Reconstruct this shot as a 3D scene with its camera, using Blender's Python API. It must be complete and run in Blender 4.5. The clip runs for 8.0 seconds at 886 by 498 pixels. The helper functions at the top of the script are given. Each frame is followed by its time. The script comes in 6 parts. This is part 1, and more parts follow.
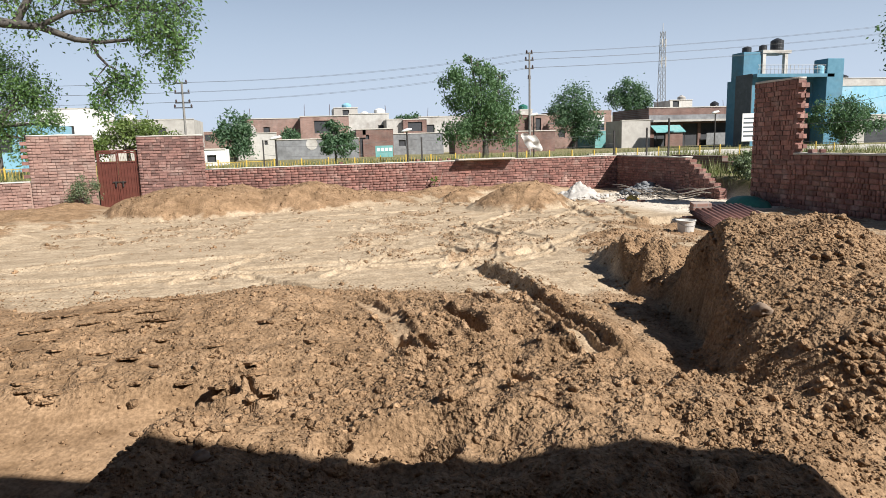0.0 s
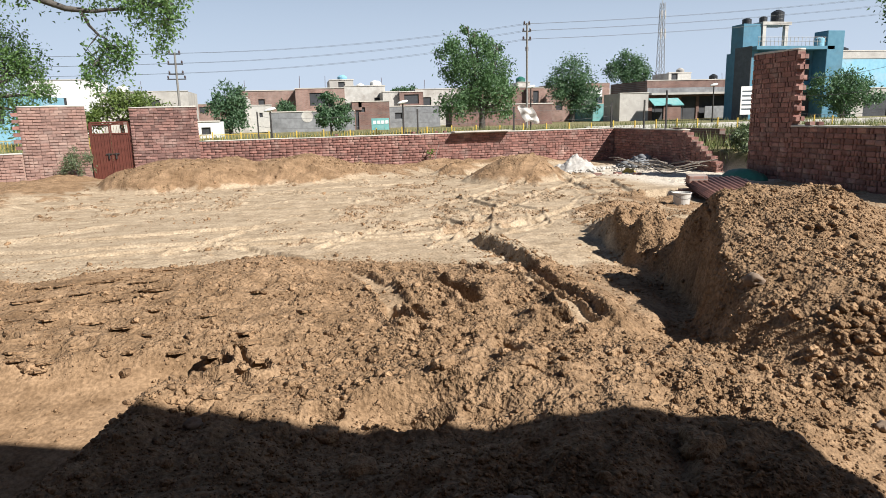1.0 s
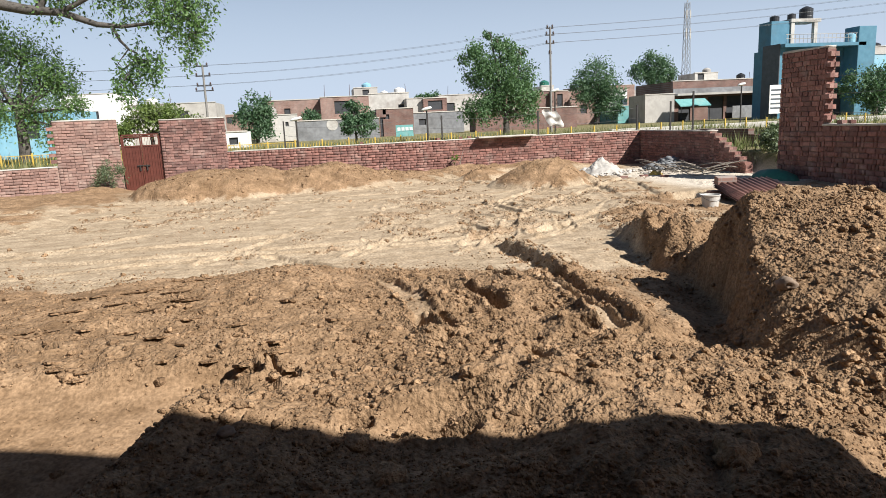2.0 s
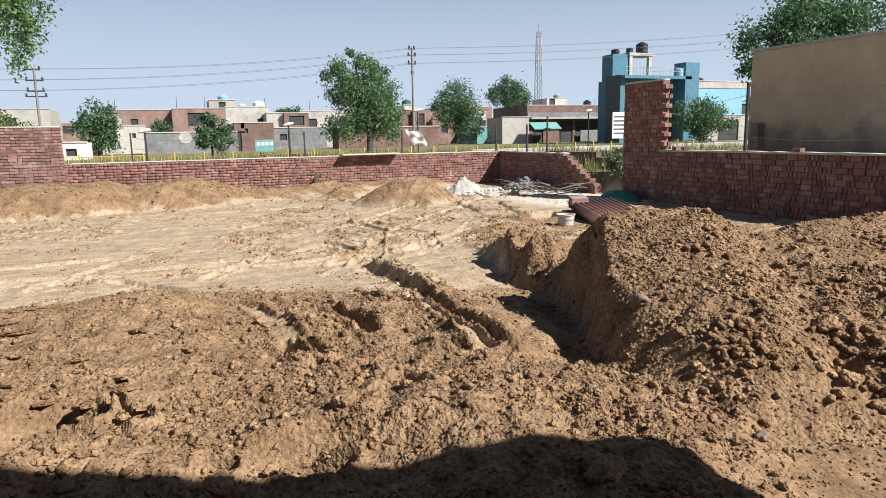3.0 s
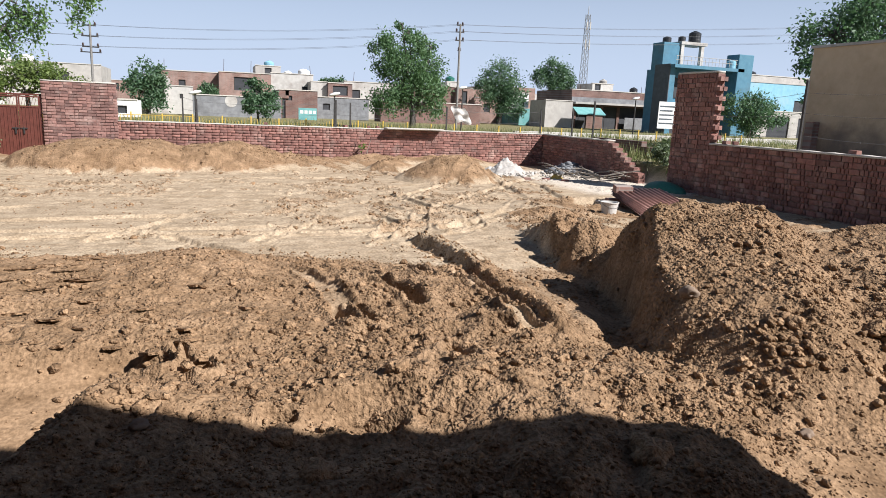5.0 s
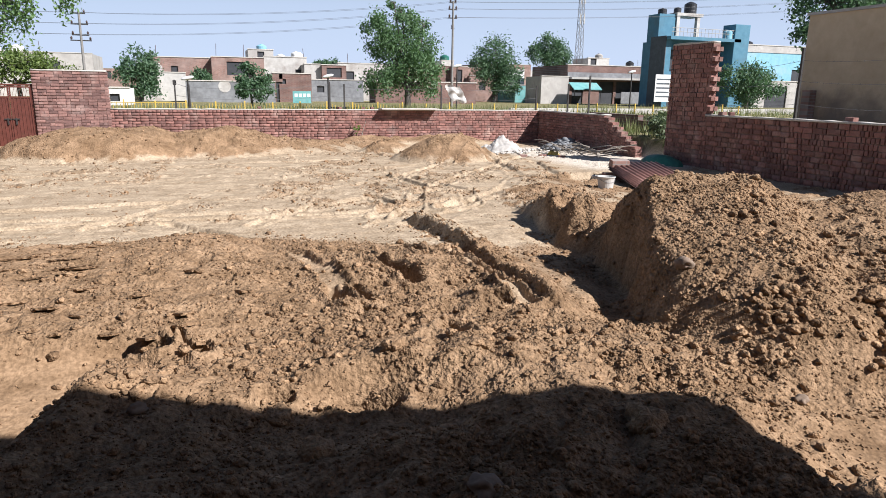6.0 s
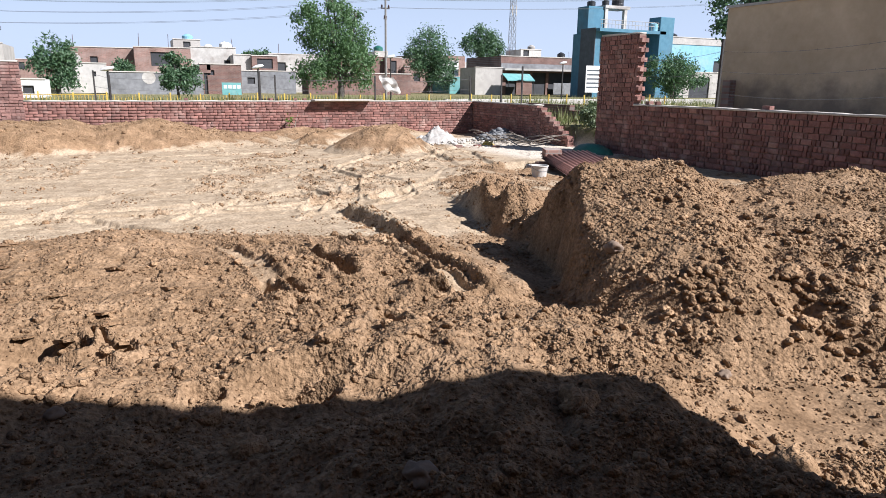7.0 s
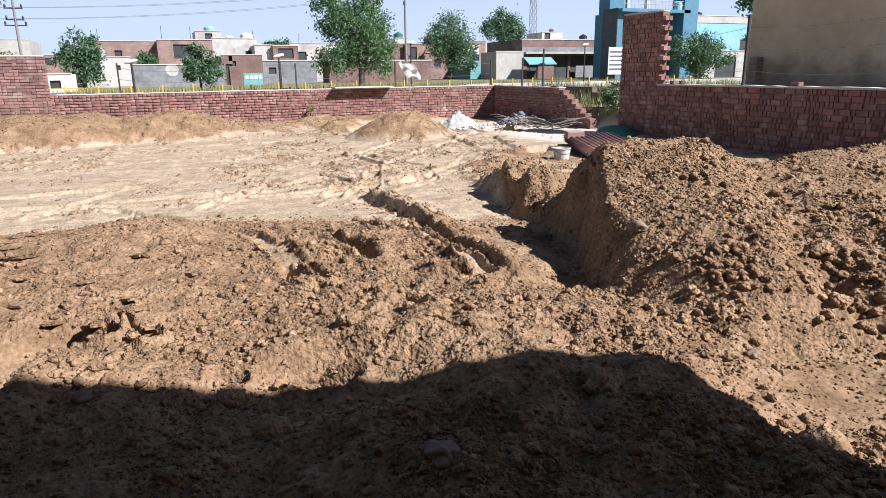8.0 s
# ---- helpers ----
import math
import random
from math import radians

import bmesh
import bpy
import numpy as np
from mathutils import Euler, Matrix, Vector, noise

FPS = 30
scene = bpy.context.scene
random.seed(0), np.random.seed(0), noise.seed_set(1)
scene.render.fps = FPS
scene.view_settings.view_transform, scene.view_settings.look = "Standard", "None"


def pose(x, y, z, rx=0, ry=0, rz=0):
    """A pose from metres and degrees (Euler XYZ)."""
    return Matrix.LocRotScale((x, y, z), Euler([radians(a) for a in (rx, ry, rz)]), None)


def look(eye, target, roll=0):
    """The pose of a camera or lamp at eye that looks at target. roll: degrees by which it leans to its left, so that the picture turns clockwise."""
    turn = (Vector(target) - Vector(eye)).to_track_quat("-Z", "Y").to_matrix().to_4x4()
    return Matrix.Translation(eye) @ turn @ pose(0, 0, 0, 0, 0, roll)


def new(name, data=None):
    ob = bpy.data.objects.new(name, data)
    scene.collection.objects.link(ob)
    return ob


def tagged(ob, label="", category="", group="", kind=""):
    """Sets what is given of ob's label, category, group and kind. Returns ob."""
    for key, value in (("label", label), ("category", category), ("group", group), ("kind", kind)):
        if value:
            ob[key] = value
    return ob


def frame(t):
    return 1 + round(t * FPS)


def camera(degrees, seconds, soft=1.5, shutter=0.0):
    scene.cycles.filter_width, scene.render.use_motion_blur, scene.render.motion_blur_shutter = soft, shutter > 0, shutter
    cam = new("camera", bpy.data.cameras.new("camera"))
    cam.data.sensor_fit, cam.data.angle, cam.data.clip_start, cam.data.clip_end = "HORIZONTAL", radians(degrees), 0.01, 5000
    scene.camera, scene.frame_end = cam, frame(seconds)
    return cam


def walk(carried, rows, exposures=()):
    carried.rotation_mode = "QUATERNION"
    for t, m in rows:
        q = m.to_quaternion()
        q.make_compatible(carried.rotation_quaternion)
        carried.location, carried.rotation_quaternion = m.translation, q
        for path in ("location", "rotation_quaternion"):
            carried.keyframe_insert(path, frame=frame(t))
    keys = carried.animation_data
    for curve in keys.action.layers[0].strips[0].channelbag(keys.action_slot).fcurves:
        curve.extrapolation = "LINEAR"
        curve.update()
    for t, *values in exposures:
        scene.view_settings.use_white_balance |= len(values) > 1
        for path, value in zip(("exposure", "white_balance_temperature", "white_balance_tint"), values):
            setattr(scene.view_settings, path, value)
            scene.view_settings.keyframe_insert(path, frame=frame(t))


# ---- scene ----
cam = camera(68.0, 8.0, soft=0.45)
PATH = [
    (0, (0.019, 0.148, 1.796), (0.469, 2.07, 1.476), -1.6),
    (0.5, (0.047, 0.161, 1.778), (0.516, 2.069, 1.403), -1.6),
    (1, (0.053, 0.156, 1.759), (0.507, 2.063, 1.361), -1.5),
    (2.3, (0.039, 0.146, 1.801), (0.411, 2.079, 1.446), -2.9),
    (2.5, (0.053, 0.174, 1.814), (0.461, 2.106, 1.494), -3.4),
    (2.8, (0.045, 0.149, 1.81), (0.669, 2.027, 1.518), -1.8),
    (3, (0.021, 0.255, 1.808), (0.798, 2.066, 1.465), -1.1),
    (3.5, (-0.09, 0.256, 1.818), (0.862, 1.974, 1.44), -0.1),
    (4, (-0.118, 0.242, 1.811), (0.692, 2.027, 1.415), 0.3),
    (4.5, (-0.161, 0.241, 1.813), (0.568, 2.055, 1.39), 0.0),
    (4.7, (-0.194, 0.233, 1.819), (0.498, 2.067, 1.424), 2.4),
    (5.8, (-0.158, 0.209, 1.776), (0.497, 2.04, 1.308), 1.9),
    (6, (-0.148, 0.206, 1.79), (0.535, 2.028, 1.324), 0.8),
    (6.5, (-0.141, 0.213, 1.781), (0.596, 2.013, 1.315), 1.0),
    (7, (-0.103, 0.21, 1.763), (0.748, 1.953, 1.276), 0.7),
    (7.5, (-0.077, 0.219, 1.765), (0.701, 1.99, 1.259), -1.4),
    (8, (-0.077, 0.221, 1.719), (0.705, 1.985, 1.194), -0.7),
]
EXPOSURES = [(0.0, 0.79, 6250, 10), (2.5, 0.79, 6250, 10), (4.5, 0.80, 6100, 12), (6.5, 0.90, 5900, 14), (8.0, 0.98, 5800, 15)]
walk(cam, [(t, look(eye, target, roll)) for t, eye, target, roll in PATH], EXPOSURES)

# ---- light ----
SUN_TRAVEL = Vector((-0.76, 0.90, -1.0)).normalized()
world = bpy.data.worlds.new("sky")
scene.world = world
world.use_nodes = True
wn = world.node_tree.nodes
sky = wn.new("ShaderNodeTexSky")
sky.sky_type = "NISHITA"
sky.sun_disc = False
sky.sun_elevation = radians(40)
sky.sun_rotation = radians(140)
sky.air_density, sky.dust_density, sky.ozone_density = 1.0, 1.0, 2.0
wn["Background"].inputs["Strength"].default_value = 0.037
wl = world.node_tree.links
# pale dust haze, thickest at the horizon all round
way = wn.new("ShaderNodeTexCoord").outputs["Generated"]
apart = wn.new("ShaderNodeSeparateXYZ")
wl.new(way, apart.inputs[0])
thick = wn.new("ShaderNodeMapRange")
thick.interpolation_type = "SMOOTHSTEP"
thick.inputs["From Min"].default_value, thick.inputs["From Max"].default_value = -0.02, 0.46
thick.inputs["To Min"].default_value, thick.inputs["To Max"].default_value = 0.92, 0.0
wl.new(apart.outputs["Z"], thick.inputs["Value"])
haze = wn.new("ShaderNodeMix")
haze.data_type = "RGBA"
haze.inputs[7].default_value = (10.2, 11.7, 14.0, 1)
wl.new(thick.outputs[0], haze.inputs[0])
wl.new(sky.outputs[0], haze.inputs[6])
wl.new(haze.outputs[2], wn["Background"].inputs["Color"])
sun_data = bpy.data.lights.new("sun", "SUN")
sun_data.energy, sun_data.angle, sun_data.color = 5.0, radians(0.55), (1.0, 0.945, 0.87)
sun = new("sun", sun_data)
sun.matrix_world = look((0, 0, 30), Vector((0, 0, 30)) + SUN_TRAVEL)


# ---- materials ----
def material(name):
    m = bpy.data.materials.new(name)
    m.use_nodes = True
    return m, m.node_tree.nodes, m.node_tree.links, m.node_tree.nodes["Principled BSDF"]


def ramp(nodes, stops):
    r = nodes.new("ShaderNodeValToRGB")
    while len(r.color_ramp.elements) < len(stops):
        r.color_ramp.elements.new(0.5)
    for e, (p, c) in zip(r.color_ramp.elements, stops):
        e.position, e.color = p, (*c, 1)
    return r


def noise_tex(nodes, links, coord, size, detail=6.0, rough=0.6):
    n = nodes.new("ShaderNodeTexNoise")
    n.inputs["Scale"].default_value = 1.0 / size
    n.inputs["Detail"].default_value = detail
    n.inputs["Roughness"].default_value = rough
    links.new(coord, n.inputs["Vector"])
    return n.outputs["Fac"]


def mix(nodes, links, fac, a, b, mode="MIX"):
    m = nodes.new("ShaderNodeMix")
    m.data_type, m.blend_type = "RGBA", mode
    for sock, v in ((m.inputs[0], fac), (m.inputs[6], a), (m.inputs[7], b)):
        if isinstance(v, (int, float)):
            sock.default_value = v
        elif isinstance(v, tuple):
            sock.default_value = (*v, 1)
        else:
            links.new(v, sock)
    return m.outputs[2]


def bump(nodes, links, bsdf, height, distance, strength=None):
    b = nodes.new("ShaderNodeBump")
    b.inputs["Distance"].default_value = distance
    if strength:
        links.new(strength, b.inputs["Strength"])
    links.new(height, b.inputs["Height"])
    links.new(b.outputs[0], bsdf.inputs["Normal"])


def surface(name, dark, light, grain=0.05, stain=0.8, stain_col=None, stain_at=(0.5, 0.75), rough=0.85, metal=0.0, relief=0.004, vary=0.0):
    """A worn surface: two-scale colour, stains, bump; vary: brightness spread between objects."""
    m, n, l, b = material(name)
    pos = n.new("ShaderNodeNewGeometry").outputs["Position"]
    fine = noise_tex(n, l, pos, grain)
    r = ramp(n, [(0.3, dark), (0.7, light)])
    l.new(fine, r.inputs[0])
    col = r.outputs[0]
    big = noise_tex(n, l, pos, stain, 5.0, 0.65)
    if stain_col:
        f = ramp(n, [(stain_at[0], (0, 0, 0)), (stain_at[1], (1, 1, 1))])
        l.new(big, f.inputs[0])
        col = mix(n, l, f.outputs[0], col, stain_col)
    if vary:
        info = n.new("ShaderNodeObjectInfo").outputs["Random"]
        isl = n.new("ShaderNodeNewGeometry").outputs["Random Per Island"]
        ad = n.new("ShaderNodeMath")
        ad.operation = "ADD"
        l.new(info, ad.inputs[0]), l.new(isl, ad.inputs[1])
        fr = n.new("ShaderNodeMath")
        fr.operation = "FRACT"
        l.new(ad.outputs[0], fr.inputs[0])
        vr = ramp(n, [(0.0, (1 - vary, 1 - vary, 1 - vary)), (1.0, (1 + vary * 0.6, 1 + vary * 0.5, 1 + vary * 0.4))])
        l.new(fr.outputs[0], vr.inputs[0])
        col = mix(n, l, 1.0, col, vr.outputs[0], "MULTIPLY")
    l.new(col, b.inputs["Base Color"])
    b.inputs["Roughness"].default_value, b.inputs["Metallic"].default_value = rough, metal
    if relief:
        bump(n, l, b, fine, relief)
    return m


def soil_material(name, clods=False):
    m, n, l, b = material(name)
    pos = n.new("ShaderNodeNewGeometry").outputs["Position"]
    fine, mid, big = noise_tex(n, l, pos, 0.03, 2.0, 0.6), noise_tex(n, l, pos, 0.22, 5, 0.62), noise_tex(n, l, pos, 1.7, 5)
    dug = ramp(n, [(0.28, (0.185, 0.118, 0.066)), (0.72, (0.345, 0.232, 0.138))])
    l.new(mid, dug.inputs[0])
    pale = ramp(n, [(0.3, (0.310, 0.240, 0.160)), (0.7, (0.445, 0.356, 0.250))])
    l.new(mid, pale.inputs[0])
    if clods:
        col = dug.outputs[0]
        isl = n.new("ShaderNodeNewGeometry").outputs["Random Per Island"]
        v = ramp(n, [(0.0, (0.78, 0.75, 0.73)), (1.0, (1.32, 1.30, 1.27))])
        l.new(isl, v.inputs[0])
        col = mix(n, l, 1.0, col, v.outputs[0], "MULTIPLY")
    else:
        att = n.new("ShaderNodeAttribute")
        att.attribute_name = "dry"
        grey = n.new("ShaderNodeAttribute")
        grey.attribute_name = "grey"
        grass = n.new("ShaderNodeAttribute")
        grass.attribute_name = "grass"
        edge = n.new("ShaderNodeMath")
        edge.operation = "MULTIPLY_ADD"
        edge.inputs[1].default_value = 0.9
        l.new(big, edge.inputs[0])
        l.new(att.outputs["Fac"], edge.inputs[2])
        f = ramp(n, [(0.62, (0, 0, 0)), (1.05, (1, 1, 1))])
        l.new(edge.outputs[0], f.inputs[0])
        col = mix(n, l, f.outputs[0], dug.outputs[0], pale.outputs[0])
        stretch_map = n.new("ShaderNodeMapping")
        stretch_map.inputs["Scale"].default_value = (0.7, 1.5, 1.0)
        stretch_map.inputs["Rotation"].default_value = (0, 0, 0.25)
        l.new(pos, stretch_map.inputs[0])
        streak = ramp(n, [(0.36, (0.80, 0.77, 0.73)), (0.60, (1.12, 1.12, 1.12))])
        l.new(noise_tex(n, l, stretch_map.outputs[0], 0.5, 6, 0.7), streak.inputs[0])
        col = mix(n, l, 1.0, col, streak.outputs[0], "MULTIPLY")
        col = mix(n, l, grey.outputs["Fac"], col, (0.60, 0.54, 0.45))
        gr = ramp(n, [(0.35, (0.12, 0.13, 0.05)), (0.65, (0.30, 0.25, 0.14))])
        l.new(mid, gr.inputs[0])
        col = mix(n, l, grass.outputs["Fac"], col, gr.outputs[0])
    fr = ramp(n, [(0.32, (0.68, 0.66, 0.64)), (0.66, (1.14, 1.14, 1.14))])
    l.new(fine, fr.inputs[0])
    col = mix(n, l, 1.0, col, fr.outputs[0], "MULTIPLY")
    l.new(col, b.inputs["Base Color"])
    b.inputs["Roughness"].default_value = 0.95
    b.inputs["Specular IOR Level"].default_value = 0.15
    crumb = n.new("ShaderNodeTexVoronoi")
    crumb.inputs["Scale"].default_value = 26.0
    l.new(pos, crumb.inputs["Vector"])
    lump = n.new("ShaderNodeMath")
    lump.operation = "MULTIPLY_ADD"
    lump.inputs[1].default_value = -0.55
    l.new(crumb.outputs["Distance"], lump.inputs[0]), l.new(fine, lump.inputs[2])
    crumbly = None
    if not clods:
        loose = n.new("ShaderNodeAttribute")
        loose.attribute_name = "rough"
        depth = n.new("ShaderNodeMapRange")
        depth.inputs["To Min"].default_value, depth.inputs["To Max"].default_value = 0.22, 1.0
        l.new(loose.outputs["Fac"], depth.inputs["Value"])
        crumbly = depth.outputs[0]
    bump(n, l, b, lump.outputs[0], 0.034, crumbly)
    return m


def leaf_material(name, dark, light, through_col):
    m, n, l, b = material(name)
    isl = n.new("ShaderNodeNewGeometry").outputs["Random Per Island"]
    r = ramp(n, [(0.0, dark), (1.0, light)])
    l.new(isl, r.inputs[0])
    l.new(r.outputs[0], b.inputs["Base Color"])
    b.inputs["Roughness"].default_value = 0.55
    t = n.new("ShaderNodeBsdfTranslucent")
    t.inputs[0].default_value = (*through_col, 1)
    a = n.new("ShaderNodeMixShader")
    a.inputs[0].default_value = 0.3
    l.new(b.outputs[0], a.inputs[1]), l.new(t.outputs[0], a.inputs[2])
    l.new(a.outputs[0], n["Material Output"].inputs[0])
    return m


def far_brick_material(name, c1, c2, mortar):
    """Brickwork of distant houses, too far to pick apart."""
    m, n, l, b = material(name)
    tc = n.new("ShaderNodeTexCoord").outputs["Object"]
    mp = n.new("ShaderNodeMapping")
    mp.inputs["Rotation"].default_value = (radians(90), 0, 0)
    l.new(tc, mp.inputs[0])
    t = n.new("ShaderNodeTexBrick")
    t.inputs["Scale"].default_value = 1.0
    t.inputs["Brick Width"].default_value, t.inputs["Row Height"].default_value = 0.24, 0.085
    t.inputs["Mortar Size"].default_value = 0.012
    for k, c in (("Color1", c1), ("Color2", c2), ("Mortar", mortar)):
        t.inputs[k].default_value = (*c, 1)
    l.new(mp.outputs[0], t.inputs[0])
    pos = n.new("ShaderNodeNewGeometry").outputs["Position"]
    r = ramp(n, [(0.3, (0.6, 0.58, 0.56)), (0.7, (1.1, 1.1, 1.1))])
    l.new(noise_tex(n, l, pos, 0.9), r.inputs[0])
    l.new(mix(n, l, 1.0, t.outputs[0], r.outputs[0], "MULTIPLY"), b.inputs["Base Color"])
    b.inputs["Roughness"].default_value = 0.9
    return m


SOIL = soil_material("soil")
CLOD = soil_material("clod_soil", True)
BRICK = surface("fired_brick", (0.185, 0.090, 0.074), (0.29, 0.148, 0.122), 0.06, 0.45, (0.38, 0.275, 0.235), (0.50, 0.8), 0.9, 0, 0.004, 0.34)
PINK_BRICK = surface("pink_brick", (0.225, 0.132, 0.108), (0.33, 0.212, 0.175), 0.06, 0.5, (0.39, 0.30, 0.255), (0.5, 0.8), 0.9, 0, 0.006, 0.26)
DULL_BRICK = surface("dull_brick", (0.185, 0.100, 0.086), (0.29, 0.168, 0.142), 0.06, 0.5, (0.42, 0.32, 0.28), (0.5, 0.8), 0.9, 0, 0.004, 0.4)
MORTAR = surface("mortar", (0.15, 0.10, 0.08), (0.26, 0.19, 0.15), 0.03, 0.6, rough=0.95)
PINK_MORTAR = surface("pinkish_mortar", (0.24, 0.15, 0.12), (0.38, 0.27, 0.22), 0.03, 0.6, rough=0.95)
CEMENT = surface("cement", (0.42, 0.39, 0.34), (0.58, 0.55, 0.49), 0.05, 0.6, (0.34, 0.31, 0.27))
RED_METAL = surface("red_oxide_metal", (0.090, 0.026, 0.017), (0.130, 0.038, 0.026), 0.15, 0.4, (0.12, 0.05, 0.03), (0.55, 0.8), 0.5, 0.0, 0.001)
RUST = surface("rusted_steel", (0.055, 0.024, 0.016), (0.11, 0.042, 0.025), 0.03, 0.2, (0.05, 0.03, 0.025), rough=0.8, metal=0.2, relief=0.002)
TOWER_STEEL = surface("galvanised_steel", (0.20, 0.21, 0.22), (0.30, 0.31, 0.32), 0.3, 2.0, rough=0.6, metal=0.3, relief=0)
DARK_STEEL = surface("dark_steel", (0.035, 0.033, 0.032), (0.07, 0.065, 0.06), 0.05, 0.3, rough=0.6, metal=0.5, relief=0.001)
WIRE = surface("weathered_wire", (0.10, 0.10, 0.10), (0.17, 0.17, 0.17), 0.05, 1.0, rough=0.6, metal=0.4, relief=0)


def damp_plaster(name):
    """Cream plaster with damp rising from the ground in ragged dark patches."""
    m, n, l, b = material(name)
    pos = n.new("ShaderNodeNewGeometry").outputs["Position"]
    r = ramp(n, [(0.3, (0.56, 0.435, 0.285)), (0.7, (0.64, 0.515, 0.355))])
    l.new(noise_tex(n, l, pos, 0.3), r.inputs[0])
    blot = ramp(n, [(0.42, (0.86, 0.85, 0.83)), (0.66, (1.05, 1.05, 1.05))])
    l.new(noise_tex(n, l, pos, 1.4, 5), blot.inputs[0])
    col = mix(n, l, 1.0, r.outputs[0], blot.outputs[0], "MULTIPLY")
    up = n.new("ShaderNodeSeparateXYZ")
    l.new(pos, up.inputs[0])
    high = n.new("ShaderNodeMapRange")
    high.inputs["From Min"].default_value, high.inputs["From Max"].default_value = 1.1, 2.7
    high.inputs["To Min"].default_value, high.inputs["To Max"].default_value = 0.42, -0.40
    l.new(up.outputs["Z"], high.inputs["Value"])
    s = n.new("ShaderNodeMath")
    s.operation = "ADD"
    l.new(high.outputs[0], s.inputs[0]), l.new(noise_tex(n, l, pos, 0.75, 7, 0.65), s.inputs[1])
    f = ramp(n, [(0.45, (0, 0, 0)), (0.85, (0.85, 0.85, 0.85))])
    l.new(s.outputs[0], f.inputs[0])
    col = mix(n, l, f.outputs[0], col, (0.17, 0.135, 0.11))
    l.new(col, b.inputs["Base Color"])
    b.inputs["Roughness"].default_value = 0.9
    bump(n, l, b, noise_tex(n, l, pos, 0.06), 0.003)
    return m


CREAM = damp_plaster("cream_plaster")
GREY_PLASTER = surface("grey_plaster", (0.34, 0.32, 0.29), (0.46, 0.44, 0.40), 0.3, 1.2, (0.24, 0.22, 0.20))
SLATE_PLASTER = surface("slate_grey_plaster", (0.15, 0.155, 0.16), (0.24, 0.245, 0.25), 0.3, 1.4, (0.11, 0.11, 0.11))
DARK_PLASTER = surface("dark_plaster", (0.06, 0.07, 0.08), (0.10, 0.115, 0.13), 0.3, 1.2, (0.045, 0.05, 0.055))
PALE_PLASTER = surface("pale_plaster", (0.40, 0.385, 0.35), (0.52, 0.50, 0.46), 0.3, 1.4, (0.29, 0.26, 0.23), (0.48, 0.7))
WHITE = surface("white_paint", (0.62, 0.62, 0.60), (0.74, 0.74, 0.72), 0.3, 1.5, (0.52, 0.51, 0.48))
TEAL = surface("teal_paint", (0.060, 0.165, 0.235), (0.09, 0.215, 0.295), 0.4, 1.5, (0.08, 0.15, 0.19))
LIGHT_TEAL = surface("light_teal_paint", (0.10, 0.27, 0.27), (0.16, 0.36, 0.35), 0.4, 1.0, (0.24, 0.34, 0.32))
SKY_BLUE = surface("sky_blue_paint", (0.17, 0.37, 0.48), (0.24, 0.45, 0.56), 0.4, 1.5, (0.3, 0.42, 0.48))
# flat dark colour painted for the shade of rooms, lifted slightly for haze
ROOM_SHADE = surface("painted_room_shade", (0.022, 0.024, 0.028), (0.045, 0.047, 0.052), 0.5, 1.0, rough=0.7, relief=0)
BLACK_PLASTIC = surface("black_plastic", (0.016, 0.017, 0.02), (0.028, 0.03, 0.033), 0.2, 0.5, rough=0.45, relief=0)
WHITE_PLASTIC = surface("white_plastic", (0.46, 0.44, 0.40), (0.56, 0.54, 0.50), 0.1, 0.2, (0.45, 0.42, 0.36), (0.55, 0.75), 0.5, 0, 0.001)
GREEN_PLASTIC = surface("green_tarp", (0.015, 0.10, 0.075), (0.025, 0.15, 0.11), 0.1, 0.3, rough=0.5)
YELLOW = surface("yellow_paint", (0.50, 0.33, 0.05), (0.62, 0.43, 0.08), 0.1, 0.4, (0.35, 0.26, 0.11))
SHEET = surface("brown_sheet_metal", (0.16, 0.075, 0.06), (0.23, 0.115, 0.09), 0.08, 0.3, (0.10, 0.055, 0.045), rough=0.55, metal=0.2, relief=0.001)
STONE = surface("dusty_stone", (0.17, 0.122, 0.085), (0.27, 0.20, 0.145), 0.05, 0.2, (0.25, 0.18, 0.12), rough=0.95)
RUBBLE = surface("lime_rubble", (0.36, 0.335, 0.30), (0.60, 0.57, 0.52), 0.10, 0.3, (0.40, 0.36, 0.31), vary=0.2)
BARK = surface("bark", (0.06, 0.052, 0.045), (0.13, 0.115, 0.10), 0.04, 0.3, (0.04, 0.035, 0.03), rough=0.95, relief=0.01)
STICK = surface("dry_stick", (0.20, 0.17, 0.14), (0.36, 0.32, 0.27), 0.05, 0.3, vary=0.25)
BROWN_GLAZE = surface("brown_glaze", (0.04, 0.025, 0.02), (0.07, 0.04, 0.03), 0.1, 0.5, rough=0.3, relief=0)
CONCRETE_POLE = surface("pole_concrete", (0.16, 0.15, 0.14), (0.24, 0.23, 0.21), 0.1, 0.5)
LEAF_A = leaf_material("broad_leaf", (0.055, 0.115, 0.045), (0.130, 0.220, 0.095), (0.15, 0.28, 0.08))
LEAF_B = leaf_material("dark_leaf", (0.046, 0.098, 0.050), (0.112, 0.190, 0.094), (0.12, 0.24, 0.09))
LEAF_C = leaf_material("yellow_green_leaf", (0.075, 0.120, 0.028), (0.165, 0.22, 0.055), (0.22, 0.30, 0.06))
LEAF_E = leaf_material("fresh_leaf", (0.065, 0.135, 0.040), (0.155, 0.255, 0.075), (0.20, 0.33, 0.08))
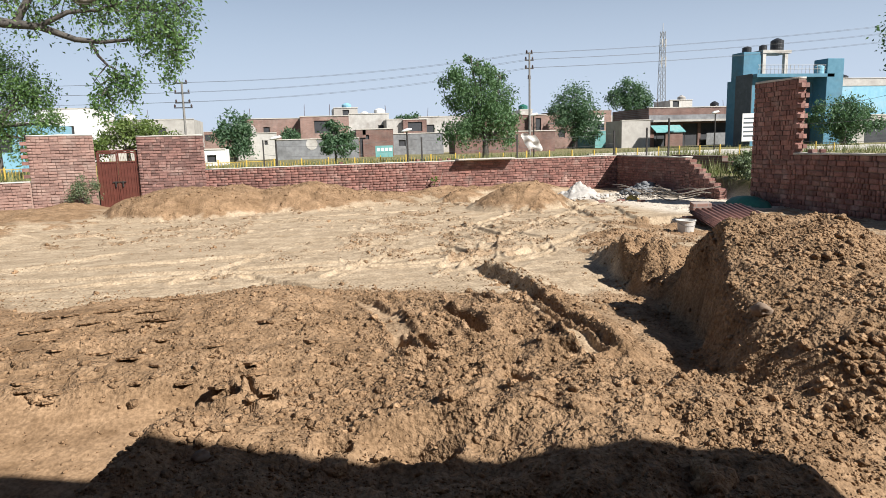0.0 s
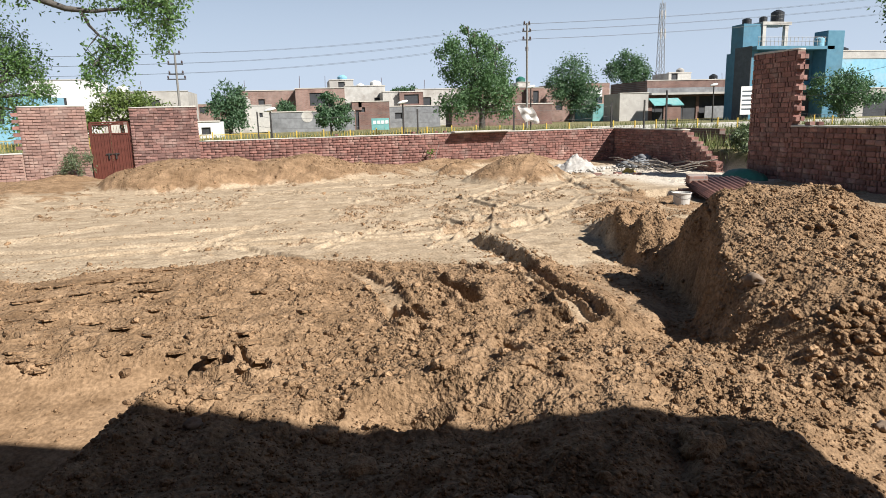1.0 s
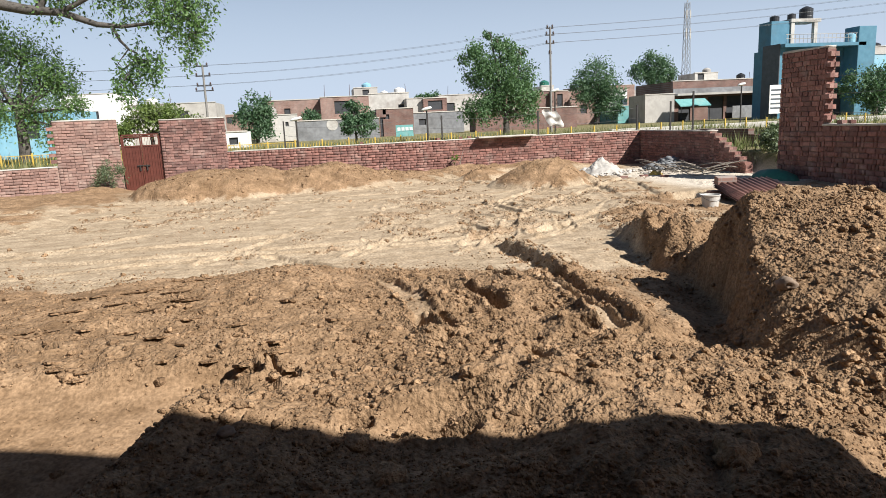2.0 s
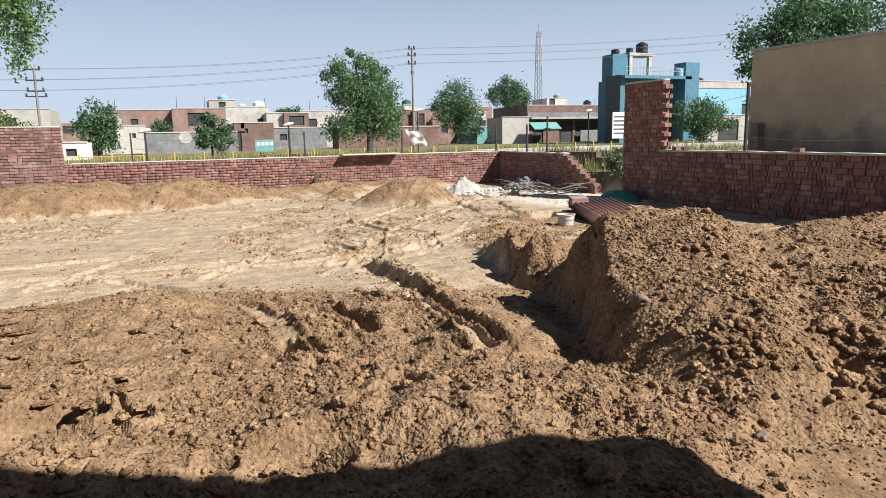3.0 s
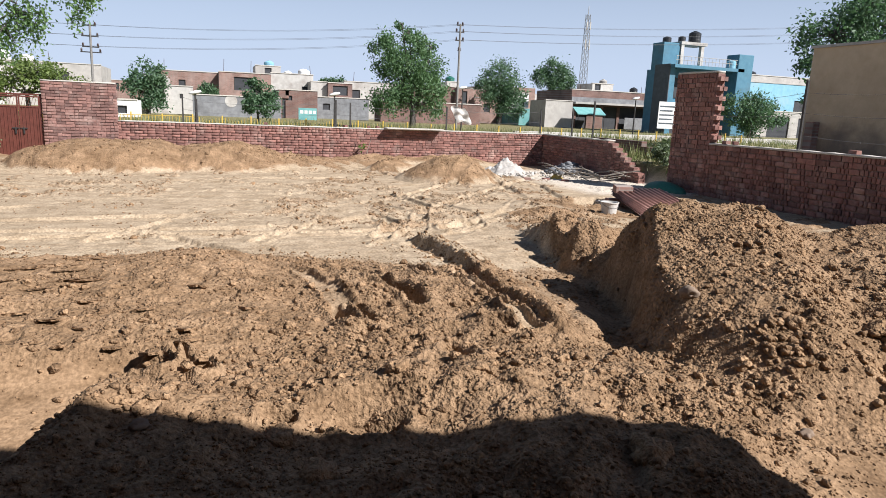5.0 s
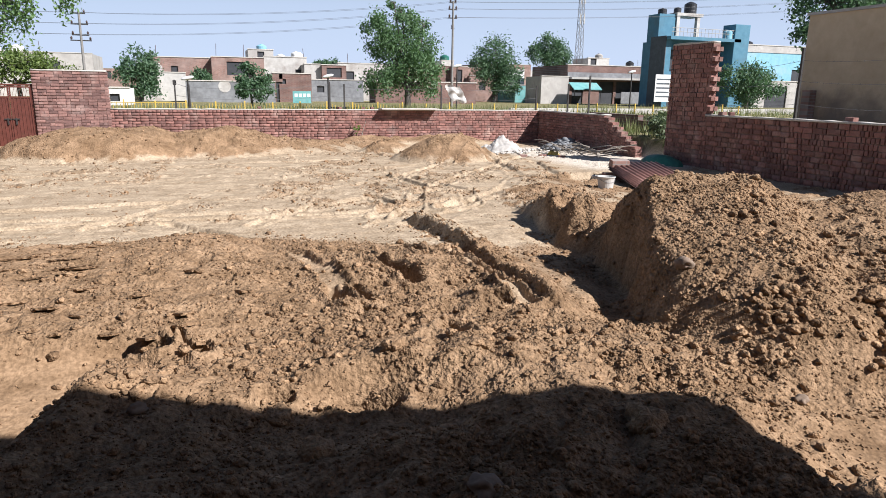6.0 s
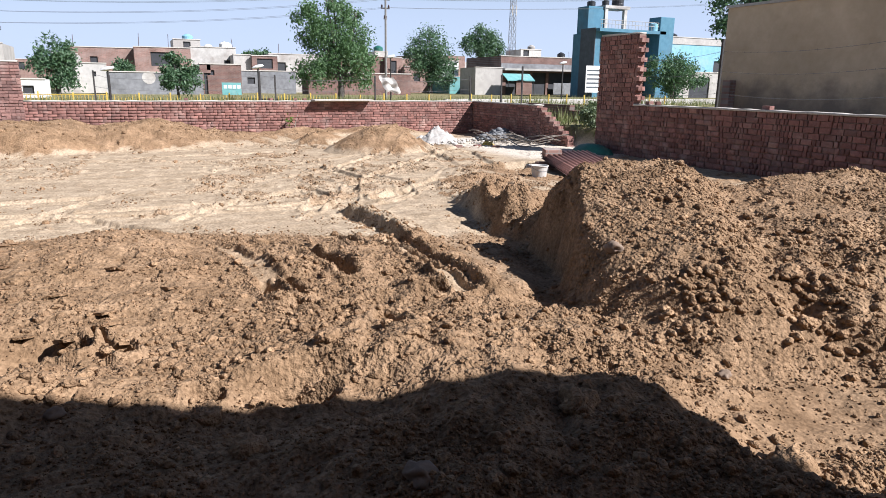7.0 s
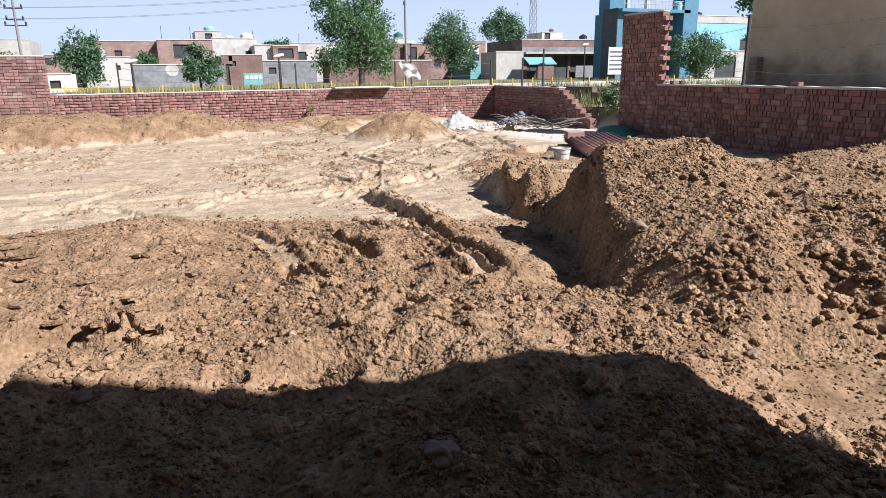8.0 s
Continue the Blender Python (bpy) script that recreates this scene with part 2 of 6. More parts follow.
LEAF_D = leaf_material("grey_green_leaf", (0.085, 0.12, 0.065), (0.19, 0.235, 0.125), (0.16, 0.22, 0.08))
GRASS = leaf_material("rough_grass", (0.10, 0.14, 0.045), (0.30, 0.28, 0.13), (0.20, 0.24, 0.08))
# brick tones dulled and paled to put distance haze into the colour
FAR_BRICK = far_brick_material("far_brick", (0.25, 0.145, 0.115), (0.33, 0.20, 0.16), (0.30, 0.25, 0.22))
FAR_BRICK_DARK = far_brick_material("far_dark_brick", (0.16, 0.085, 0.07), (0.22, 0.12, 0.095), (0.2, 0.16, 0.14))


# ---- mesh helpers ----
def link(name, mesh, mat, parent=None, label=""):
    ob = new(name, mesh)
    if mat and not mesh.materials:
        mesh.materials.append(mat)
    if parent:
        ob.parent = parent
    return tagged(ob, label)


def part(name, bm, mat, parent=None, label="", smooth=False):
    me = bpy.data.meshes.new(name)
    bm.normal_update()
    bm.to_mesh(me)
    bm.free()
    if smooth:
        me.polygons.foreach_set("use_smooth", np.ones(len(me.polygons), bool))
    return link(name, me, mat, parent, label)


def raw(name, verts, faces, mat, parent=None, label="", smooth=False):
    """One mesh from numpy arrays; faces all of one size."""
    verts, faces = np.asarray(verts, np.float32), np.asarray(faces, np.int32)
    me = bpy.data.meshes.new(name)
    me.vertices.add(len(verts))
    me.vertices.foreach_set("co", verts.ravel())
    k = faces.shape[1]
    me.loops.add(faces.size)
    me.loops.foreach_set("vertex_index", faces.ravel())
    me.polygons.add(len(faces))
    me.polygons.foreach_set("loop_start", np.arange(0, faces.size, k, dtype=np.int32))
    if smooth:
        me.polygons.foreach_set("use_smooth", np.ones(len(faces), bool))
    me.update(calc_edges=True)
    return link(name, me, mat, parent, label)


def thing(name, label, category, group="", kind="", at=(0, 0, 0)):
    ob = new(name)
    ob.location = at
    ob.empty_display_size = 0.1
    return tagged(ob, label, category, group, kind)


def box(bm, x0, x1, y0, y1, z0, z1, bevel=0.0):
    g = bmesh.ops.create_cube(bm, size=1.0)
    vs = g["verts"]
    for v in vs:
        v.co = Vector((x0 + (v.co.x + 0.5) * (x1 - x0), y0 + (v.co.y + 0.5) * (y1 - y0), z0 + (v.co.z + 0.5) * (z1 - z0)))
    if bevel:
        es = {e for v in vs for e in v.link_edges}
        bmesh.ops.bevel(bm, geom=list(es), offset=bevel, segments=2, affect="EDGES", profile=0.6)
    return bm


def boxes(*rows, bevel=0.0):
    bm = bmesh.new()
    for r in rows:
        box(bm, *r, bevel=bevel)
    return bm


def tube_arrays(points, radii, sides=6):
    pts = [Vector(p) for p in points]
    vs, fs = [], []
    for i, p in enumerate(pts):
        d = (pts[min(i + 1, len(pts) - 1)] - pts[max(i - 1, 0)]).normalized()
        a = d.orthogonal().normalized() if abs(d.z) > 0.9 else d.cross(Vector((0, 0, 1))).normalized()
        c = d.cross(a)
        for k in range(sides):
            w = 2 * math.pi * k / sides
            vs.append(p + radii[i] * (a * math.cos(w) + c * math.sin(w)))
    for i in range(len(pts) - 1):
        for k in range(sides):
            k2 = (k + 1) % sides
            fs.append((i * sides + k, i * sides + k2, (i + 1) * sides + k2, (i + 1) * sides + k))
    return [tuple(v) for v in vs], fs


def tubes(name, runs, mat, parent=None, label="", sides=6):
    """Several tubes joined in one mesh: runs of (points, radii)."""
    vs, fs = [], []
    for pts, rad in runs:
        v, f = tube_arrays(pts, rad if hasattr(rad, "__len__") else [rad] * len(pts), sides)
        fs += [tuple(i + len(vs) for i in q) for q in f]
        vs += v
    return raw(name, vs, fs, mat, parent, label, True)


def lathe(profile, sides=20):
    """A turned body about z from (radius, z) rows."""
    bm = bmesh.new()
    rings = [[bm.verts.new((r * math.cos(2 * math.pi * k / sides), r * math.sin(2 * math.pi * k / sides), z)) for k in range(sides)] for r, z in profile]
    for a, b in zip(rings, rings[1:]):
        for k in range(sides):
            bm.faces.new((a[k], a[(k + 1) % sides], b[(k + 1) % sides], b[k]))
    for ring in (rings[0][::-1], rings[-1]):
        bm.faces.new(ring)
    return bm


# ---- the lie of the land ----
TABLES = [np.random.RandomState(k).rand(256, 256) for k in range(12)]


def vnoise(x, y, k):
    i, j = np.floor(x).astype(int), np.floor(y).astype(int)
    u, v = x - i, y - j
    u, v = u * u * u * (u * (u * 6 - 15) + 10), v * v * v * (v * (v * 6 - 15) + 10)
    t = TABLES[k % 12]
    a, b = t[i & 255, j & 255], t[(i + 1) & 255, j & 255]
    c, d = t[i & 255, (j + 1) & 255], t[(i + 1) & 255, (j + 1) & 255]
    return (a * (1 - u) + b * u) * (1 - v) + (c * (1 - u) + d * u) * v


def fbm(x, y, size, octaves, k, gain=0.5):
    out, amp, tot = 0, 1.0, 0.0
    for o in range(octaves):
        c, s = math.cos(o * 1.1 + k), math.sin(o * 1.1 + k)
        out = out + amp * (2 * vnoise((x * c - y * s) / size + 17 * k, (x * s + y * c) / size + 31 * o, k + o) - 1)
        tot += amp
        amp, size = amp * gain, size * 0.47
    return out / tot


def lumps(x, y, size, octaves, k):
    out, amp = 0, 1.0
    for o in range(octaves):
        c, s = math.cos(o * 0.9 + k), math.sin(o * 0.9 + k)
        out = out + amp * np.abs(2 * vnoise((x * c - y * s) / size + 7 * k, (x * s + y * c) / size + 13 * o, k + o) - 1)
        amp, size = amp * 0.5, size * 0.5
    return out


def step(a, b, v):
    t = np.clip((v - a) / (b - a), 0, 1)
    return t * t * (3 - 2 * t)


def heap(x, y, cx, cy, rx, ry, turn=0.0, power=1.3):
    c, s = math.cos(radians(turn)), math.sin(radians(turn))
    u, v = ((x - cx) * c + (y - cy) * s) / rx, (-(x - cx) * s + (y - cy) * c) / ry
    return np.clip(1 - (u * u + v * v) ** (power / 2), 0, 1)


def to_line(x, y, pts):
    """Distance to a polyline, signed (positive to its right), and how far along, 0 to 1."""
    best, side, along = np.full(x.shape, 1e9), np.ones(x.shape), np.zeros(x.shape)
    n = len(pts) - 1
    for i, ((ax, ay), (bx, by)) in enumerate(zip(pts, pts[1:])):
        dx, dy = bx - ax, by - ay
        t = np.clip(((x - ax) * dx + (y - ay) * dy) / (dx * dx + dy * dy), 0, 1)
        d = np.hypot(x - ax - t * dx, y - ay - t * dy)
        near = d < best
        best = np.where(near, d, best)
        side = np.where(near, np.sign((x - ax) * dy - (y - ay) * dx), side)
        along = np.where(near, (i + t) / n, along)
    return best * side, along


CUT = [(3.12, 4.25), (3.48, 4.80), (3.91, 5.48), (4.12, 6.4), (4.15, 7.3), (4.45, 9.2)]
FOOT = [(4.6, -0.5), (4.40, 1.2), (4.22, 2.2), (3.95, 2.65), (3.35, 3.0), (3.10, 3.5), (2.98, 4.1), (3.2, 4.7)]
LIP = [(2.6, 4.6), (2.56, 5.0), (2.68, 6.0), (2.82, 7.2), (2.80, 8.2), (2.62, 9.0)]
GOUGES = [  # short cuts left by the digger's bucket: ends, depth, width
    ((1.42, 6.55), (1.68, 5.75), 0.16, 0.10), ((1.05, 5.75), (1.15, 5.35), 0.15, 0.08), ((0.86, 5.75), (0.95, 5.30), 0.13, 0.08),
    ((1.22, 7.30), (1.50, 6.95), 0.10, 0.10), ((2.00, 7.45), (2.15, 6.85), 0.09, 0.08), ((-0.38, 5.05), (-0.32, 4.84), 0.13, 0.05),
    ((-0.62, 4.86), (-0.46, 4.80), 0.22, 0.08), ((-0.25, 4.78), (-0.19, 4.66), 0.22, 0.06), ((1.55, 4.55), (1.62, 4.35), 0.12, 0.08),
    ((0.62, 3.78), (0.80, 3.66), 0.16, 0.10), ((0.15, 3.92), (0.26, 3.88), 0.12, 0.06), ((2.05, 5.1), (2.2, 4.9), 0.10, 0.07),
    ((-1.9, 6.1), (-1.3, 6.0), 0.06, 0.06), ((-2.6, 5.9), (-2.1, 5.7), 0.07, 0.06), ((-0.9, 6.3), (-0.6, 6.2), 0.06, 0.05)]
RUTS = [  # wheel tracks: points, half gauge, depth
    ([(-0.6, 9.6), (0.3, 8.3), (0.78, 7.2), (0.93, 6.2), (0.98, 5.8)], 0.085, 0.045),
    ([(2.50, 6.9), (2.48, 6.1), (2.40, 5.3), (2.36, 4.85)], 0.075, 0.06),
    ([(-8, 12.5), (-3, 11.2), (1, 11.6), (3.5, 13.2), (6.0, 16.0), (8.5, 19)], 0.11, 0.035),
    ([(-8, 11.8), (-3, 10.2), (1.5, 10.3), (4.2, 12.2), (6.8, 15.0), (9.0, 17.5)], 0.11, 0.035),
    ([(2.0, 8.6), (2.9, 9.6), (3.4, 11.0), (3.0, 12.6), (1.0, 14.2), (-3, 15.4), (-7, 15.6)], 0.10, 0.03),
    ([(3.0, 8.8), (4.0, 9.9), (4.5, 11.5), (4.0, 13.4), (2.0, 15.4), (-2, 16.8)], 0.10, 0.03),
    ([(0.5, 9.2), (1.6, 10.6), (3.4, 11.4), (5.6, 11.6), (7.4, 11.9)], 0.09, 0.03),
    ([(-6, 9.8), (-3, 12.6), (1, 15.2), (4, 17.4)], 0.10, 0.025),
    ([(-1.5, 9.4), (0.0, 12.2), (2.5, 14.8), (5.5, 16.0), (8, 15.6)], 0.10, 0.025),
    ([(-7, 14.6), (-2, 13.2), (3, 14.4), (6, 13.4), (8.8, 13.0)], 0.10, 0.025),
    ([(-8, 17.2), (-3, 17.4), (2, 18.4), (4.5, 19.2), (7.5, 19.8)], 0.10, 0.04), ([(-8, 16.4), (-2, 16.2), (2.5, 17.2), (4.6, 18.2)], 0.10, 0.04),
    ([(7.6, 19.4), (7.2, 17.4), (7.0, 15.2), (6.4, 13.0), (5.0, 11.0), (3.4, 9.6)], 0.12, 0.05), ([(8.1, 15.6), (7.6, 14.0), (7.2, 12.4)], 0.10, 0.04),
    ([(-4, 9.4), (-1, 9.9), (2, 9.6), (4, 10.4)], 0.09, 0.035), ([(2.2, 9.2), (2.7, 10.2), (2.6, 11.3), (1.6, 12.2)], 0.10, 0.045), ([(3.3, 10.8), (3.9, 12.3), (3.6, 13.8)], 0.09, 0.04)]


TRODDEN = [(-0.6, 9.6), (2.50, 6.9)]  # starts of the two freshest tracks
FOLD = [(5.5, 5.3), (5.0, 4.7), (4.60, 4.02), (4.30, 3.50), (4.12, 3.15)]
HOLLOWS = [(4.12, 3.10, 0.12, 0.10), (4.90, 2.82, 0.14, 0.11), (6.05, 3.85, 0.40, 0.14), (4.42, 3.62, 0.12, 0.10), (3.86, 3.62, 0.07, 0.07),
           (4.75, 3.30, 0.14, 0.10), (5.3, 3.35, 0.16, 0.10), (3.62, 3.95, 0.08, 0.06), (0.66, 3.86, 0.15, 0.22), (0.92, 3.84, 0.07, 0.10)]


def land(x, y):
    """Height and the shares of roughness, dry crust, cement dust and grass at places in the plan."""
    site = step(12.4, 11.9, x) * step(22.9, 22.3, y) * step(-15, -14, x)
    wob_x, wob_y = 0.14 * fbm(x, y, 0.7, 3, 3), 0.14 * fbm(x, y, 0.7, 3, 4)
    X, Y = x + wob_x, y + wob_y
    h = 0.04 * fbm(x, y, 3.0, 3, 1)
    # dug ground before the flat
    back = 8.0 + 0.5 * np.sin(x * 1.3 + 0.6) - 0.35 * step(0.2, 1.2, x)
    dug = step(back + 0.5, back - 0.3, Y)
    # bank left of the churned ground
    bank = step(1.0, 0.1, X) * step(8.3 + 0.35 * fbm(x, y, 1.3, 2, 6), 7.3, Y) * (0.45 * step(4.85, 5.5, Y) + 0.55 * step(4.9, 7.4, Y))
    h += bank * (0.24 + 0.10 * np.exp(-((X + 0.3) / 0.7) ** 2 - ((Y - 7.0) / 0.7) ** 2) - 0.10 * step(-1.5, -3.5, X))
    h += bank * 0.03 * np.abs(fbm(x * 0.35 + 0.1 * y, y * 1.5, 0.26, 3, 7, 0.6)) * step(0.4, -0.6, X)
    h += 0.16 * heap(X, Y, -4.0, 8.3, 1.6, 0.8)
    # the smooth scraped face
    rim = x + 0.58 + 0.48 * np.clip(4.95 - y, 0, 3) + 0.25 * wob_x
    cut = step(0.04, -0.08, rim) * step(5.25, 5.0, y + 0.08 * (x + 0.7) + 0.3 * wob_y) * step(3.2, 3.8, Y)
    h -= cut * (0.05 + 0.30 * np.clip((5.25 - y) / 1.1, 0, 1))
    h += 0.09 * np.exp(-((rim - 0.24) / 0.16) ** 2) * step(4.65, 4.3, y) * step(2.6, 3.4, y)
    # churned ground
    churn = step(0.3, 0.9, X) * step(7.7, 7.0, Y) * step(2.9, 2.5, X)
    h += churn * (0.05 + 0.16 * np.clip(fbm(x, y, 0.8, 3, 5) + 0.15, 0, 1))
    # near ground
    near = step(4.7, 3.9, Y) * step(3.4, 2.9, X)
    h += near * (0.03 + 0.10 * fbm(x, y, 1.1, 3, 8))
    h += 0.11 * heap(X, Y, 0.95, 4.05, 0.6, 0.4) + 0.10 * heap(X, Y, 1.75, 3.75, 0.75, 0.5) + 0.09 * heap(X, Y, -0.5, 4.15, 0.6, 0.35)
    h -= 0.12 * heap(X, Y, 3.4, 2.4, 1.2, 0.9) + 0.18 * heap(X, Y, 0.55, 3.5, 0.95, 0.55)
    # the step right of the churned ground
    d, _ = to_line(X * 0.4 + x * 0.6, Y, LIP)
    inside = step(4.5, 4.9, Y) * step(9.1, 8.8, Y)
    h += inside * (0.10 + 0.05 * fbm(x, y, 0.4, 2, 6)) * step(-0.05, 0.03, d) * step(0.55, 0.0, d)
    h -= inside * 0.075 * np.exp(-((d + 0.09) / 0.09) ** 2)
    # the great heap with its cut side
    d_cut, a_cut = to_line(x + 0.35 * wob_x, y + 0.35 * wob_y, CUT)
    d_foot, _ = to_line(X, Y, FOOT)
    lean = 1.13 * np.tanh(np.clip(0.28 * (X - 3.0) + 0.34 * (Y - 2.9), 0, 9)) * step(-0.05, 0.45, d_foot)
    open_side = 0.62 * step(5.6, 4.3, X)
    rise = (0.97 - open_side) * np.tanh(0.85 * np.clip(d_foot, 0, 9)) + open_side * 0.95 * lean
    behind = step(6.7, 5.5, Y + 0.25 * (x - 4.6)) * step(11.6, 9.0, x)
    body = rise * behind * (1 + 0.07 * fbm(x, y, 1.4, 3, 9))
    body += behind * (0.13 * np.exp(-((X - 4.85) / 0.75) ** 2 - ((Y - 5.30) / 0.6) ** 2) + 0.10 * np.exp(-((X - 4.15) / 0.35) ** 2 - ((Y - 5.6) / 0.5) ** 2))
    body += behind * (0.06 * step(5.9, 6.5, X) - 0.09 * np.exp(-((X - 5.75) / 0.22) ** 2)) * step(4.4, 5.0, Y)
    spur = 0.44 * step(9.6, 8.2, Y) * step(2.3, 0.3, d_cut) * (0.72 + 1.0 * fbm(x, y, 0.5, 3, 2)) * step(5.2, 6.2, Y)
    face = step(-0.14, 0.10, d_cut + 0.10 * fbm(x, y, 0.35, 3, 5))
    mass = np.maximum(body, spur)
    right = np.where(y > 4.25, face, 1.0)
    h += mass * right
    h -= 0.07 * np.exp(-((d_cut + 0.24) / 0.20) ** 2) * step(4.2, 4.6, y) * step(8.6, 7.0, y)
    h -= 0.22 * np.exp(-(((X - 5.55) + 0.5 * (Y - 4.6)) / 0.16) ** 2) * step(5.4, 4.9, Y) * step(3.6, 4.2, Y)
    heapy = np.clip(mass * 3, 0, 1) * right
    # trodden brown hummocks behind the spur
    hummock = np.maximum(heap(X, Y, 5.6, 10.3, 1.7, 1.2, 25, 2.0), heap(X, Y, 6.5, 12.2, 0.9, 0.9, 0, 2.0))
    h += hummock * (0.10 + 0.16 * np.clip(fbm(x, y, 0.7, 3, 4), -0.3, 1))
    # a shallow square pit by the sheets
    h -= 0.24 * step(7.15, 7.4, x + 0.1 * (y - 12.5)) * step(8.32, 8.26, x - 0.12 * (y - 12.5)) * step(12.0, 12.2, y) * step(13.25, 13.1, y)
    # a hollow parts the front lobe from the ridge behind it
    d_fold, _ = to_line(X, Y, FOLD)
    h -= heapy * (0.11 * np.exp(-(d_fold / 0.22) ** 2) + 0.14 * step(0.2, -0.3, d_fold) * step(4.3, 4.8, x))
    for cx, cy, r, deep in HOLLOWS:
        h -= deep * np.exp(-(((X - cx) / r) ** 2 + ((Y - cy) / (0.8 * r)) ** 2))
    lower = step(4.0, 4.6, x) * step(3.6, 2.6, y)
    h += heapy * lower * 0.09 * (fbm(x, y, 0.45, 3, 3) - 0.15)
    # heaps by the far wall
    far = np.maximum(0.72 * heap(X, Y, -2.3, 19.7, 2.6, 1.8, 4, 3.4), 0.66 * heap(X, Y, 0.1, 19.7, 2.2, 1.4, 0, 2.0))
    far += 0.40 * heap(X, Y, 2.2, 20.6, 2.2, 1.5) + 0.34 * heap(X, Y, 5.0, 21.6, 2.4, 1.2) + 0.34 * heap(X, Y, 8.0, 21.6, 2.2, 1.0)
    far += 0.70 * heap(X, Y, 6.25, 17.0, 1.6, 1.3) + 0.34 * heap(X, Y, 5.3, 19.6, 1.0, 0.8)
    far += 0.30 * heap(X, Y, -7.6, 19.6, 3.8, 3.2, 20, 2.0) + 0.22 * heap(X, Y, -6.6, 15.6, 1.6, 1.2) + 0.14 * heap(X, Y, -6.0, 21.4, 1.2, 0.9)
    far += np.clip(far * 3, 0, 1) * 0.10 * fbm(x, y, 0.7, 3, 8)
    h += far
    fars = np.clip(far * 4, 0, 1)
    smooth_ridge = step(5.6, 6.4, x) * step(4.3, 4.9, y)
    rough = np.clip(np.maximum.reduce([dug * 0.75 * (1 - 0.92 * cut), heapy * (0.9 - 0.55 * smooth_ridge), fars * 0.5, churn, hummock * 0.8]), 0, 1) * site
    rough = np.clip(rough * (1.0 + 0.5 * fbm(x, y, 1.1, 3, 7)), 0.0, 1)
    trench = step(0.0, -0.12, d_cut) * step(0.25, 0.45, d) * step(4.6, 5.2, y) * step(9, 8.4, y)
    rough *= (1 - 0.55 * trench) * (1 - 0.45 * bank * step(0.3, -0.4, X))
    rough = np.maximum(rough, 0.8 * inside * np.exp(-(d / 0.28) ** 2))
    rough *= 1 - 0.80 * heap(X, Y, 3.45, 2.35, 1.1, 0.5, -10, 3)
    tracks = []
    for pts, half, depth in RUTS:
        g, along = to_line(x, y, pts)
        near_track = np.exp(-(np.maximum(np.abs(g) - half, 0) / (half * 0.5)) ** 2)
        tracks.append((pts, half, depth, np.abs(g), along, near_track))
        rough = rough * (1 - 0.85 * near_track)
    h += rough * (0.050 * lumps(x, y, 0.34, 2, 2) * (1 - 0.55 * heapy) + 0.060 * fbm(x, y, 0.22, 4, 10, 0.62) * (1 - 0.45 * heapy) + 0.024 * lumps(x, y, 0.095, 1, 5) - 0.04)
    flat = 1 - np.clip(rough * 2.2, 0, 1)
    swing = x * 0.25 + 0.5 * fbm(x, y, 3.5, 2, 2)
    comb = fbm(x * 0.28 + 0.2 * y, y * 1.5 + swing, 0.30, 4, 11, 0.7)
    patch = np.maximum(step(0.10, 0.45, fbm(x, y, 0.9, 3, 6)), step(0.22, 0.42, fbm(x, y, 0.42, 3, 9)))
    loose = patch * step(7.5, 9.5, y) * (1 - 0.85 * heap(x, y, -3.2, 11.4, 3.6, 2.6, 0, 3))
    calm = 1 - 0.8 * heap(x, y, -3.2, 11.4, 3.6, 2.6, 0, 3)
    h += flat * site * calm * (0.034 * np.abs(comb) + 0.014 * fbm(x, y, 0.25, 4, 1, 0.6) + loose * (0.05 * lumps(x, y, 0.13, 3, 1) - 0.02))
    rough = np.maximum(rough, 0.42 * loose * site)
    for (ax, ay), (bx, by), depth, width in GOUGES:
        g, _ = to_line(X * 0.3 + x * 0.7, Y * 0.3 + y * 0.7, [(ax, ay), (bx, by)])
        g = np.abs(g)
        h += depth * (-1.2 * step(width * 1.1, width * 0.45, g) + 0.35 * np.exp(-((g - width * 1.4) / (width * 0.4)) ** 2))
    pressed = np.zeros(x.shape)
    for pts, half, depth, g, along, near_track in tracks:
        edge = np.exp(-((g - half * 1.6) / (half * 0.32)) ** 2)
        length = sum(math.dist(p, q) for p, q in zip(pts, pts[1:]))
        tread = 0.007 * np.sin(along * length * 2 * math.pi / 0.09 + g * 30)
        fade = 1.0 if pts[0] in TRODDEN else 0.35 + 0.65 * step(-0.25, 0.2, fbm(x, y, 1.6, 2, 3))
        if pts[0] in TRODDEN:
            pressed = np.maximum(pressed, near_track)
        h += fade * (near_track * (tread - depth) + 0.9 * depth * edge)
    # outside the walls
    outside = 0.55 + 0.30 * step(23.5, 26, y) + 0.03 * fbm(x, y, 2.0, 3, 5)
    h = h * site + outside * (1 - site)
    dry = step(back - 0.4, back + 0.6, Y) * (1 - np.clip(fars * 1.1, 0, 1)) + 0.25 * trench + 0.05 * heap(X, Y, 3.5, 2.5, 1.0, 0.6) + 0.34 * pressed
    dry = np.clip(dry - 0.35 * step(6.0, 8.5, x - 0.25 * (y - 12)) - 0.6 * loose - 0.75 * hummock - 0.8 * heapy, 0, 1)
    grey = step(8.2, 9.2, X) * step(13.2, 14.0, Y) * step(20.6, 19.8, Y) * site * 0.85
    return h, rough, np.clip(dry, 0, 1) * site, grey, 1 - site


def land_z(x, y):
    return float(land(np.array([float(x)]), np.array([float(y)]))[0][0])


def stretch(*runs):
    """Grid lines from runs of (start, end, spacing)."""
    out = [np.arange(a, b, s) for a, b, s in runs]
    return np.concatenate(out)


